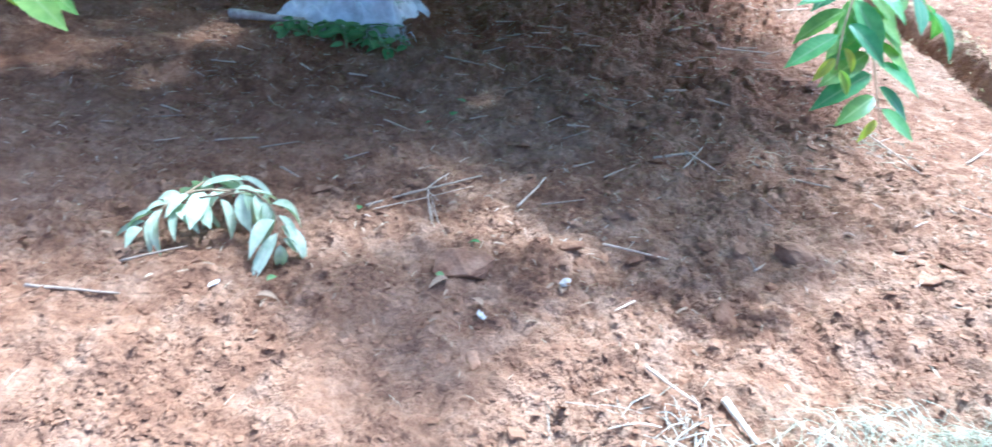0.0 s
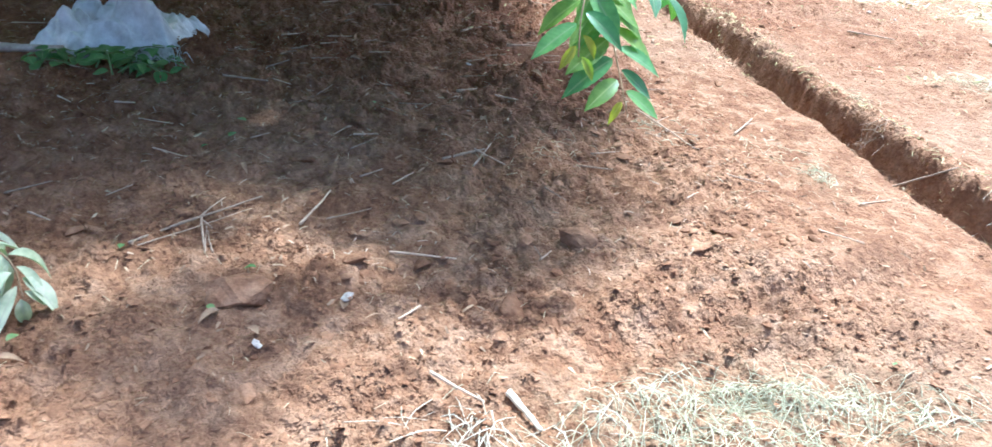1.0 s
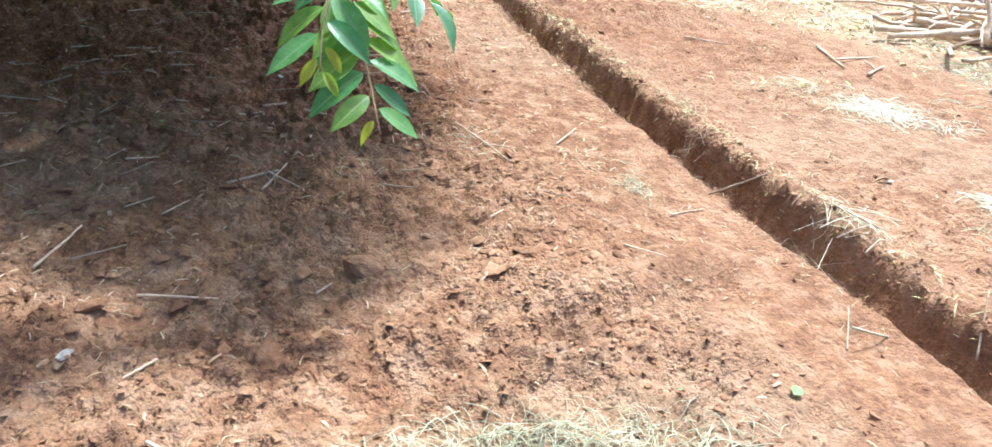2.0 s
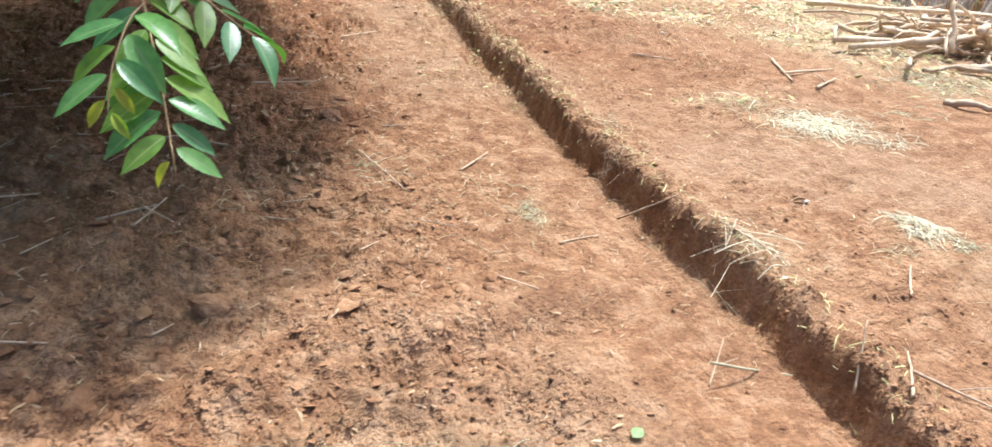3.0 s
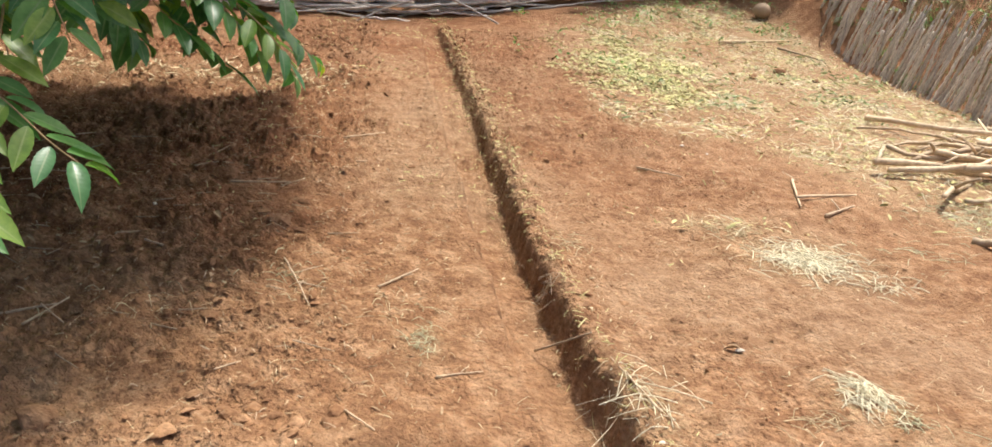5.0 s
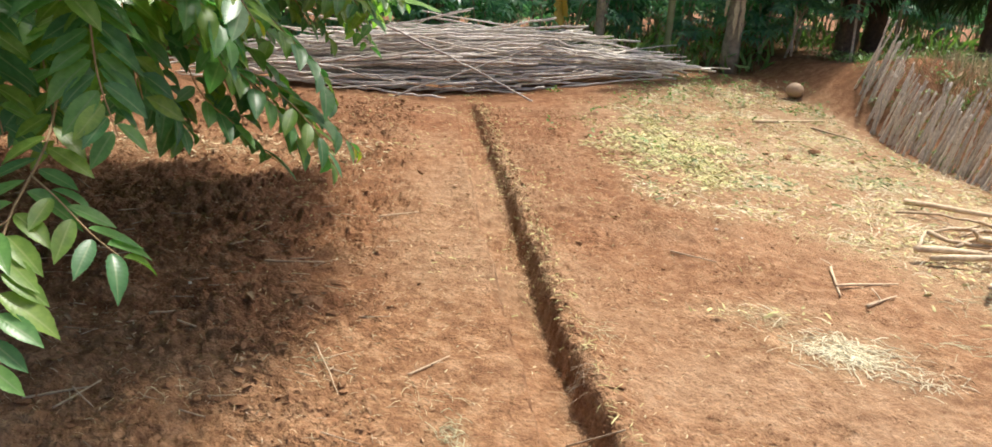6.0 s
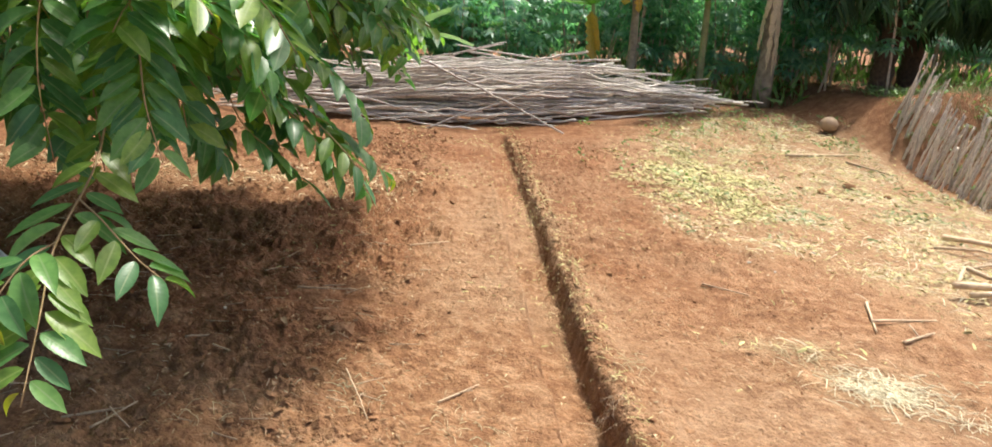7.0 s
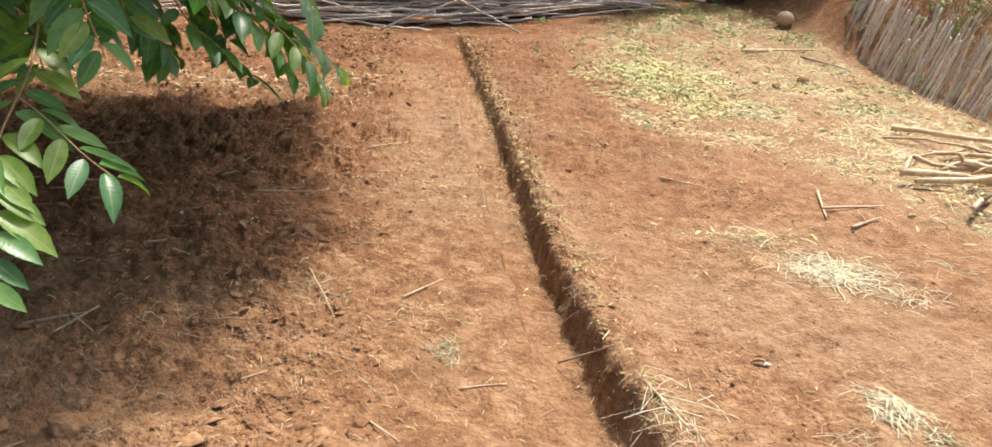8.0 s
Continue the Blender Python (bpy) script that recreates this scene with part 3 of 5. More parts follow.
near_branch([(1.5, 3.2, 2.3), (1.68, 2.85, 1.98), (1.83, 2.8, 1.82), (1.92, 2.78, 1.73), (1.98, 2.75, 1.62)], 20, 0.145, 0.8, 3, 0.004)

inner_leaves, inner_twigs = [], []


def inner_twig(*points):
    """A leafy twig inside the crown, behind the near branches."""
    m, line = leaf_frames(np.array(points), 18, 0.165, 0.15)
    inner_leaves.append(m)
    inner_twigs.append(tube(smooth_line(points, 8) - tree_at, np.linspace(0.006, 0.002, 8), 4, False))


inner_twig((0.9, 3.3, 1.6), (1.12, 3.25, 1.32), (1.3, 3.2, 1.1), (1.4, 3.15, 0.92))
inner_twig((1, 3.3, 1.5), (1.3, 3.35, 1.25), (1.5, 3.4, 1.05), (1.62, 3.4, 0.88))
inner_twig((0.8, 3.2, 1.5), (1, 3.15, 1.25), (1.12, 3.1, 1.05), (1.18, 3.08, 0.9))
inner_twig((1.1, 3.2, 1.35), (1.35, 3.15, 1.15), (1.52, 3.15, 1), (1.6, 3.18, 0.85))
inner_twig((1.1, 3.3, 1.6), (1.4, 3.3, 1.38), (1.6, 3.3, 1.2), (1.72, 3.3, 1.02))
inner_twig((0.6, 3.4, 1.8), (0.75, 2.95, 1.45), (0.86, 2.75, 1.15), (0.95, 2.62, 0.92))
inner_twig((0.55, 3.6, 1.7), (0.62, 3.1, 1.4), (0.72, 2.9, 1.15), (0.78, 2.8, 0.95))
inner_twig((0.8, 3.2, 1.75), (1, 2.95, 1.5), (1.12, 2.8, 1.25), (1.18, 2.7, 1.05))
inner_twig((0.9, 3.3, 1.8), (1.2, 3.05, 1.6), (1.35, 2.95, 1.4), (1.42, 2.9, 1.2))
inner_twig((0.9, 3.3, 1.7), (1.15, 3.3, 1.45), (1.3, 3.3, 1.2), (1.4, 3.3, 1))
inner_twig((0.3, 3.4, 1.7), (0.42, 3.05, 1.45), (0.52, 2.85, 1.25), (0.58, 2.75, 1.1))
inner_twig((0.9, 3.2, 2), (1.3, 2.95, 1.85), (1.5, 2.85, 1.65), (1.6, 2.8, 1.45))
inner_twig((0.1, 3.4, 1.8), (0.15, 3, 1.6), (0.2, 2.8, 1.45), (0.22, 2.7, 1.3))
inner_twig((0.2, 3.9, 1.45), (0.35, 3.6, 1.2), (0.5, 3.4, 1), (0.58, 3.3, 0.85))
inner_twig((1.2, 3.1, 2), (1.55, 2.95, 1.85), (1.72, 2.9, 1.7), (1.82, 2.85, 1.58))


def canopy():
    """The rest of the crown: many short leafy twigs hung from the limbs."""
    leaf_m, twig_pairs = list(inner_leaves), list(inner_twigs)
    outer = np.concatenate(NEAR_LINES)
    slope = np.array([SUN_DIR.x, SUN_DIR.y]) / SUN_DIR.z
    made = 0
    while made < 2450:
        x, y = rng.uniform(-4.4, 3.2), rng.uniform(1.9, 7.9)
        side = x < 0.95
        low = (1.36 if x < 0.3 else 1.22) + 1.6 * min(0.6, max(0.0, x - 1.45)) + 0.35 * max(0.0, x - 2.05) + (0.85 if side else 1.8) * max(0.0, 2.95 - y)
        r = math.hypot((x + 0.85) / (3.75 if side else 3.95), (y - 4.95) / (2.35 if x < 0.5 else 2.9) if side else (y - 4.4) / 2.35)
        if r > 1:
            continue
        top = min(2.45 + 1.9 * math.sqrt(1 - r * r), (3.2 if side else 2.2) + (0.9 if x < 1.8 else 1.4) * (y - 2.8))
        if top < low + 0.3:
            continue
        z = low + 0.22 + (top - low - 0.22) * rng.random() ** 1.5
        if y > 6.3 and x > -1.6:
            continue
        if x > (1.1 if y < 3.5 else 1.35) + 0.6 * max(0.0, z - 1.8):
            continue
        if vnoise(np.array([x * 1.1]), np.array([y * 1.1]), 77)[0] < (-0.14 if x < 0.6 and y < 3.2 else (-0.3 if x < 0.3 else -0.65)):
            continue
        # the outer boughs stand free in the sun
        over = z - 0.05 - outer[:, 2]
        away = np.hypot(x - over * slope[0] - outer[:, 0], y - over * slope[1] - outer[:, 1])
        if np.any((over > 0.12) & (away < np.where((outer[:, 0] > 1.2) & (outer[:, 2] > 1.6), 0.28, 0.22))) and rng.random() < 0.92:
            continue
        out = np.array([x + 1.2, y - 4.6, 0.0])
        out /= np.linalg.norm(out) + 0.1
        base = np.array([x, y, z])
        d = out * rng.uniform(0.2, 0.45) + rng.normal(0, 0.14, 3)
        pts = [base, base + d * 0.6 + (0, 0, -0.03), base + d + (0, 0, -0.14 - 0.1 * rng.random())]
        m, line = leaf_frames(np.array(pts), int(rng.integers(10, 15)), 0.165, 0.1)
        leaf_m.append(m)
        twig_pairs.append(tube(smooth_line(pts, 5) - tree_at, np.linspace(0.005, 0.002, 5), 4, False))
        made += 1
    # the darker leaves close behind and under the outer boughs
    for px, py, pz in outer:
        if pz < 1.4 or py < 2.3 or px > 1.4:
            continue
        base = np.array([px + rng.uniform(-0.25, 0.05), py + rng.uniform(0.12, 0.6), pz - rng.uniform(0.0, 0.2)])
        d = np.array([0.12, -0.08, 0.0]) + rng.normal(0, 0.12, 3)
        pts = [base, base + d * 0.6 + (0, 0, -0.03), base + d + (0, 0, -0.15)]
        m, line = leaf_frames(np.array(pts), 12, 0.165, 0.1)
        leaf_m.append(m)
        twig_pairs.append(tube(smooth_line(pts, 5) - tree_at, np.linspace(0.004, 0.002, 5), 4, False))
    m = np.concatenate(leaf_m)
    m[:, :, 3] -= tree_at
    v, f = spread(SIMPLE[0], SIMPLE[1], m)
    # a random third of the crown leaves takes the sunlit colour
    pale = np.repeat((np.random.default_rng(5).random(len(m)) < 0.35).astype(np.int32), len(SIMPLE[1]))
    me = mesh_np("crown", v, f, [LEAF, SUNLITLEAF], rib=np.tile(SIMPLE[2], len(m)), slots=pale)
    tagged(part("crown", me, tree), kind="stuff")
    tagged(part("twig", tube_mesh("twig", twig_pairs, TWIG), tree), kind="stuff")


canopy()
second = copy_thing(tree, pose(-5.2, 10.6, 0.05, 0, 0, 150))
tagged(second, "leafy fruit tree farther back, in shade")

# ---------------- stacked cassava stems at the back ----------------
def stem_mesh(name, length, r0, r1, mat, seed, bend=0.03, knots=0.10, sides=6, step=0.09):
    """A dry knobbly stem along +X, its middle at the origin."""
    g = np.random.default_rng(seed)
    n = max(8, int(length / step))
    s = np.linspace(0, 1, n)
    wig = np.cumsum(g.normal(0, 1, (n, 2)), axis=0)
    wig -= np.linspace(0, 1, n)[:, None] * wig[-1]
    wig = wig / (np.abs(wig).max() + 1e-9) * bend * length
    p = np.stack([(s - 0.5) * length, wig[:, 0], wig[:, 1]], 1)
    rad = (r0 + (r1 - r0) * s) * (1 + knots * np.where(np.arange(n) % 2, 1, -1) * g.uniform(0.4, 1.4, n))
    return tube_mesh(name, [tube(p, rad, sides)], mat)


PILE_STEMS = [stem_mesh("cassava_pole", l, 0.0175, 0.0095, DRYSTEM, 100 + i, b) for i, (l, b) in enumerate(((2.6, 0.010), (3.0, 0.015), (3.4, 0.012), (2.2, 0.02), (2.9, 0.03), (3.2, 0.008)))]


def pile_height(x):
    return float(np.interp(x, [-1.6, -0.6, 0.4, 1.2, 2.2, 3.2, 4.2, 5.2, 6.0], [0.18, 0.42, 0.70, 0.80, 0.82, 0.78, 0.45, 0.22, 0.06]))


def stem_stack():
    g = np.random.default_rng(11)
    placed = 0
    while placed < 285:
        cx = g.choice([g.normal(1.9, 0.75), g.normal(0.0, 0.55), g.normal(3.9, 0.55)], p=[0.62, 0.20, 0.18])
        if not -0.5 < cx < 4.7:
            continue
        lift = g.random() ** 0.8
        h = pile_height(cx) * lift
        # the front slopes back; the right wing lies on the rising ground
        y = 10.65 + 0.28 * max(0.0, cx - 1.0) * 0.9 + 0.55 * h + g.uniform(0, 0.9) * (1 - 0.4 * lift)
        base = float(lie(np.array([cx]), np.array([y]))[0])
        slope = (float(lie(np.array([cx + 1.0]), np.array([y + 0.25]))[0]) - float(lie(np.array([cx - 1.0]), np.array([y - 0.25]))[0])) / 2
        taper = (pile_height(cx + 0.9) - pile_height(cx - 0.9)) / 1.8 * lift
        tilt = math.degrees(math.atan(slope + taper * 0.8)) + g.normal(0, 3.0)
        yaw = g.normal(7, 6) + (180 if g.random() < 0.5 else 0)
        if g.random() < 0.05:
            tilt += g.choice([-1, 1]) * g.uniform(6, 14)
        ob = new("cassava_pole", PILE_STEMS[int(g.integers(len(PILE_STEMS)))])
        ob.matrix_basis = pose(cx, y, base + 0.02 + h, 0, (-tilt if abs(yaw) < 90 else tilt), yaw)
        tagged(ob, "dry grey cassava stem lying in a loose stack", "stick", "stems in the stack")
        placed += 1
    for cx, y, z, tilt, yaw, k in ((1.75, 10.75, 0.62, -9, 4, 1), (2.55, 10.55, 0.33, 22, -6, 2), (2.25, 10.62, 0.38, -24, 3, 0), (0.2, 10.7, 0.35, 6, -8, 4), (2.6, 10.9, 0.86, -4, 3, 2), (1.0, 11.0, 0.84, 7, -3, 5)):
        ob = new("cassava_pole", PILE_STEMS[k])
        ob.matrix_basis = pose(cx, y, z, 0, tilt, yaw)
        tagged(ob, "pale dry cassava stem lying slantwise across the stack", "stick", "stems in the stack")


stem_stack()

# ---------------- stems stood along the bank ----------------
FOOT_Y = [3.6, 5.78, 6.6, 7.58, 8.9, 10.4, 11.0]
FOOT_X = [7.05, 7.13, 7.22, 7.28, 7.42, 7.60, 7.70]
STAND_STEMS = [stem_mesh("stake", l, 0.015, 0.009, PLANTSTEM, 200 + i, 0.012, 0.24, 6, 0.04) for i, l in enumerate((0.68, 0.80, 0.92, 0.55, 0.74))]


def standing_stems():
    g = np.random.default_rng(13)
    for i in range(210):
        y = 3.7 + 7.1 * (i + g.uniform(-0.4, 0.4)) / 210
        row = g.random()
        x = float(np.interp(y, FOOT_Y, FOOT_X)) + 0.28 * row + g.normal(0, 0.03)
        k = int(g.integers(5))
        length = (0.68, 0.80, 0.92, 0.55, 0.74)[k]
        lean = radians(12 + 9 * g.normal() * 0.5)
        along = radians(-6 + 8 * g.normal() * 0.6)
        d = Vector((math.sin(lean), math.sin(along), math.cos(lean))).normalized()
        foot = Vector((x, y, gz(x, y) - 0.03))
        turn = d.to_track_quat("X", "Z").to_matrix().to_4x4()
        ob = new("stake", STAND_STEMS[k])
        ob.matrix_basis = Matrix.Translation(foot + d * length / 2) @ turn
        tagged(ob, "knobbly dry stem leaned upright against the earth bank", "stick", "stems along the bank")


standing_stems()

# ---------------- brushwood heap ----------------
def crooked(name, points, r0, r1, mat, forks=(), sides=6):
    line = smooth_line(points, 12)
    g = np.random.default_rng(int(abs(points[0][0] * 1000)) % 977)
    line = line + g.normal(0, 0.006, line.shape)
    pairs = [tube(line, np.linspace(r0, r1, 12) * (1 + g.normal(0, 0.08, 12)), sides)]
    for at, d, ln in forks:
        p = line[at]
        pairs.append(tube([p, p + np.array(d) * ln * 0.5 + (0, 0, 0.01), p + np.array(d) * ln], [r1 * 1.1, r1 * 0.9, r1 * 0.6], 5))
    return tube_mesh(name, pairs, mat)


def brush_heap():
    g = np.random.default_rng(17)
    shapes = []
    for k in range(8):
        ln = (1.3, 1.0, 0.8, 1.15, 0.65, 0.9, 1.4, 0.5)[k]
        pts = [(-ln / 2, 0, 0), (-ln / 5, g.normal(0, 0.05), g.normal(0, 0.03)), (ln / 5, g.normal(0, 0.06), g.normal(0, 0.03)), (ln / 2, g.normal(0, 0.05), 0)]
        r = (0.030, 0.022, 0.018, 0.026, 0.028, 0.016, 0.024, 0.030)[k]
        shapes.append(crooked("cut_branch", pts, r, r * 0.55, BRUSHWOOD, [(7, (0.6, 0.5, 0.35), 0.3), (4, (0.5, -0.6, 0.3), 0.22)][: int(g.integers(0, 3))]))
    for i in range(38):
        x, y = g.normal(6.5, 0.34), g.normal(4.75, 0.40)
        d = math.hypot((x - 6.5) / 0.8, (y - 4.75) / 0.9)
        z = float(lie(np.array([x]), np.array([y]))[0]) + 0.03 + 0.28 * max(0, 1 - d) * g.random()
        ob = new("cut_branch", shapes[int(g.integers(8))])
        ob.matrix_basis = pose(x, y, z, g.uniform(-30, 30), g.normal(0, 9), g.normal(-15, 38) + (180 if g.random() < 0.5 else 0))
        tagged(ob, "pale cut branch lying in a heap on trodden soil", "branch", "branches in the heap")
    for p, q, r in (((5.35, 4.72, 0.05), (6.75, 5.05, 0.20), 0.032), ((6.05, 6.25, 0.06), (6.85, 4.95, 0.24), 0.036), ((5.80, 5.95, 0.04), (6.35, 4.95, 0.16), 0.018), ((6.02, 4.50, 0.08), (6.08, 4.72, 0.46), 0.034),
                    ((5.85, 4.22, 0.05), (7.05, 4.30, 0.12), 0.040), ((5.55, 4.20, 0.04), (6.20, 3.95, 0.07), 0.024), ((6.30, 4.15, 0.06), (6.75, 4.80, 0.22), 0.042), ((5.75, 4.75, 0.08), (6.90, 4.60, 0.26), 0.040),
                    ((6.60, 5.90, 0.08), (7.05, 4.60, 0.28), 0.030), ((5.20, 3.62, 0.03), (5.62, 3.30, 0.04), 0.034), ((5.45, 5.02, 0.03), (6.60, 5.62, 0.10), 0.020)):
        p, q = np.array(p), np.array(q)
        mid = (p + q) / 2
        d = q - p
        bend = np.cross(d, (0, 0, 1.0)) * (0.10 if r > 0.03 else -0.12) + np.array([0, 0, 0.015])
        ob = new("cut_branch", crooked("cut_branch", [p - mid, -d / 5 + bend, d / 5 + bend * 0.4, q - mid], r * 0.68, r * 0.42, BRUSHWOOD, [(7, tuple(d / np.linalg.norm(d) * 0.6 + (0.2, 0.4, 0.2)), 0.22)] if r < 0.037 else (), 8))
        ob.location = mid + (0, 0, float(lie(mid[:1], mid[1:2])[0]))
        tagged(ob, "pale crooked cut branch sticking out of the heap", "branch", "branches in the heap")


brush_heap()


# ---------------- background plants ----------------
def palmate(leaflets=7):
    """A cassava leaf of narrow fingers round the stalk's end, 1 across."""
    v, f, rib, base = [], [], [], 0
    for k in range(leaflets):
        a = radians(-125 + 250 * k / (leaflets - 1))
        ln = 0.62 - 0.16 * abs(k - (leaflets - 1) / 2) / 3
        dx, dy = math.sin(a), math.cos(a)
        w = 0.075
        for s, ww, dz in ((0.02, 0.2, 0), (0.55, 1, -0.02), (1.0, 0.05, -0.16)):
            for side in (-1, 1):
                v.append((dx * ln * s + dy * w * ww * side, dy * ln * s - dx * w * ww * side, dz))
                rib.append(0.6)
        f += [(base, base + 1, base + 3, base + 2), (base + 2, base + 3, base + 5, base + 4)]
        base += 6
    return np.array(v), np.array(f), np.array(rib)


PALMATE = palmate()


def cassava_plant(seed, height):
    g = np.random.default_rng(seed)
    root = tagged(new("cassava_plant"), "tall cassava plant with fingered green leaves", "plant", "cassava plants")
    pairs, mats = [], []
    for s in range(int(g.integers(2, 4))):
        lean = g.normal(0, 0.16, 2)
        pts = [(g.normal(0, 0.05), g.normal(0, 0.05), -0.05), (lean[0] * height * 0.4, lean[1] * height * 0.4, height * 0.5), (lean[0] * height, lean[1] * height, height)]
        line = smooth_line(pts, 12)
        pairs.append(tube(line, np.linspace(0.022, 0.010, 12), 6))
        n = 46
        k = np.clip((0.28 + 0.72 * g.random(n) ** 0.8) * 11, 0, 10.9).astype(int)
        a = g.uniform(0, 6.28, n)
        reach = g.uniform(0.16, 0.48, n)
        out = np.stack([np.cos(a), np.sin(a), np.zeros(n)], 1)
        pos = line[k] + out * reach[:, None] + np.stack([np.zeros(n), np.zeros(n), g.normal(0, 0.14, n)], 1)
        along = out + np.stack([np.zeros(n), np.zeros(n), -g.uniform(0.1, 0.9, n)], 1)
        mats.append(frames_from(pos, along, np.array([0, 0, 1.0]) + g.normal(0, 0.3, (n, 3)), g.uniform(0.26, 0.42, n)))
    part("stem", tube_mesh("stem", pairs, STANDSTEM), root)
    m = np.concatenate(mats)
    v, f = spread(PALMATE[0], PALMATE[1], m)
    part("foliage", mesh_np("foliage", v, f, [CASSAVALEAF], rib=np.tile(PALMATE[2], len(m))), root)
    return root


def cassava_field():
    g = np.random.default_rng(19)
    kinds = [cassava_plant(300 + i, h) for i, h in enumerate((2.4, 2.9, 2.1, 3.2))]
    spots = []
    for row in range(9):
        y0 = 13.9 + row * 0.95
        x = -9.5 - row * 0.4 + g.uniform(0, 0.5)
        while x < 15 + row * 0.4:
            spots.append((x + g.normal(0, 0.15), y0 + g.normal(0, 0.22)))
            x += g.uniform(0.75, 1.15)
    first = {}
    beside = [(7.35, 13.6), (7.75, 13.15), (8.05, 13.7), (7.55, 14.3), (8.5, 12.5)]
    for x, y in spots + beside:
        if 8.2 < x and y < 15.2 and (x, y) not in beside:
            continue
        k = int(g.integers(4))
        m = pose(x, y, float(lie(np.array([x]), np.array([y]))[0]), 0, 0, g.uniform(0, 360))
        if k not in first:
            first[k] = True
            kinds[k].matrix_basis = m
        else:
            copy_thing(kinds[k], m)


cassava_field()


def blade(length, width, droop, torn, seed, rows=14):
    """A long banana leaf with a tattered edge, base at the origin, out along +Y and drooping."""
    g = np.random.default_rng(seed)
    v, f, rib = [], [], []
    for i in range(rows + 1):
        s = i / rows
        w = 0.5 * width * min(1.0, s * 5 + 0.05) * (1 - s ** 4) ** 0.5 + 0.003
        a = droop * s
        y, z = length * (math.sin(a) / max(droop, 1e-3)), -length * (1 - math.cos(a)) / max(droop, 1e-3)
        for side in (-1, 0, 1):
            ww = w * (1 - torn * g.random() * (i % 2)) if side else 0
            v.append((side * ww, y, z - abs(side) * ww * 0.35 + g.normal(0, 0.006)))
            rib.append(abs(side))
    for i in range(rows):
        for c in (0, 1):
            p = i * 3 + c
            f.append((p, p + 1, p + 4, p + 3))
    return np.array(v), np.array(f), np.array(rib, float)


def banana_plant(x, y, height, r, leaves, lean=(-0.03, 0.0), label="banana plant with broad torn green leaves", bark=BANANASTEM):
    z = float(lie(np.array([x]), np.array([y]))[0])
    root = tagged(new("banana_plant"), label, "banana plant", "banana plants")
    root.location = (x, y, z)
    top = np.array([lean[0] * height, lean[1] * height, height])
    line = smooth_line([(0, 0, -0.05), top * 0.5 + (0.02, 0, 0), top], 10)
    part("stem", tube_mesh("stem", [tube(line, np.linspace(r, r * 0.62, 10) * (1 + 0.06 * np.sin(np.arange(10) * 1.9)), 10)], bark), root)
    for k, (azim, pitch, length, width, droop, dead) in enumerate(leaves):
        v, f, rb = blade(length, width, droop, 0.55 if dead else 0.25, int(x * 100) + k)
        ob = part("leaf", mesh_np("leaf", v, f, [BANANADEAD if dead else BANANALEAF], rib=rb), root, "yellowed hanging leaf" if dead else "")
        ob.matrix_basis = pose(*(top * (0.97 if not dead else 0.93)), pitch, 0, azim)
    return root


banana_plant(3.84, 13.2, 1.62, 0.05, [(95, 20, 1.25, 0.36, 0.7, 0), (-60, 50, 1.3, 0.34, 0.8, 0), (20, 82, 1.4, 0.40, 0.25, 0), (150, 35, 1.3, 0.36, 0.9, 0), (-150, -74, 0.85, 0.30, 0.2, 1), (-120, -60, 0.7, 0.26, 0.5, 1)], (-0.08, 0),
             "slim young banana plant with a pale green stem", GREENSTEM)
banana_plant(4.45, 13.2, 2.15, 0.085, [(80, 30, 1.7, 0.42, 1.1, 0), (-90, 35, 1.7, 0.42, 1.0, 0), (0, 60, 1.7, 0.45, 0.7, 0), (150, 25, 1.6, 0.4, 1.2, 0), (140, -30, 0.6, 0.24, 0.9, 1), (-150, -60, 0.6, 0.2, 0.6, 1)], (-0.03, 0))
banana_plant(5.70, 13.5, 2.30, 0.07, [(60, 35, 1.7, 0.42, 1.1, 0), (-70, 30, 1.7, 0.42, 1.2, 0), (180, 45, 1.6, 0.42, 0.9, 0), (150, 0, 0.9, 0.34, 1.2, 1), (-150, 0, 0.9, 0.34, 1.2, 1), (170, -50, 0.7, 0.3, 0.5, 0)], (-0.03, 0),
             "banana plant with a thin stem and yellowed hanging leaves", GREENSTEM)
thick = banana_plant(6.69, 13.1, 3.4, 0.15, [(120, 20, 2.0, 0.5, 1.2, 0), (-60, 20, 2.0, 0.5, 1.2, 0), (10, 40, 1.9, 0.45, 0.9, 0)], (-0.03, 0), "thick banana stem with brown peeling sheaths")
for azim, at, length, width in ((172, 0.62, 1.5, 0.10), (-165, 0.55, 1.35, 0.07), (150, 0.80, 1.3, 0.12), (-150, 0.45, 0.9, 0.06), (-178, 0.9, 1.0, 0.09), (120, 0.5, 0.8, 0.08)):
    v, f, rb = blade(length, width, 0.12, 0.7, int(azim * 3 + 900))
    strip = part("sheath", mesh_np("sheath", v, f, [DRYSHEATH], rib=rb), thick, "dry hanging strip of sheath")
    turn = radians(azim)
    strip.matrix_basis = pose(-0.03 * 3.4 * at - 0.15 * math.sin(turn), 0.15 * math.cos(turn), 3.4 * at, -82, 0, azim)
banana_plant(0.5, 13.0, 1.05, 0.12, [(60, 55, 1.5, 0.38, 0.9, 0), (-60, 50, 1.6, 0.4, 0.9, 0), (0, 70, 1.5, 0.4, 0.6, 0), (120, 35, 1.4, 0.4, 1.0, 0), (-110, 30, 1.5, 0.4, 1.0, 0), (175, 40, 1.3, 0.38, 1.0, 0)], (0, 0))
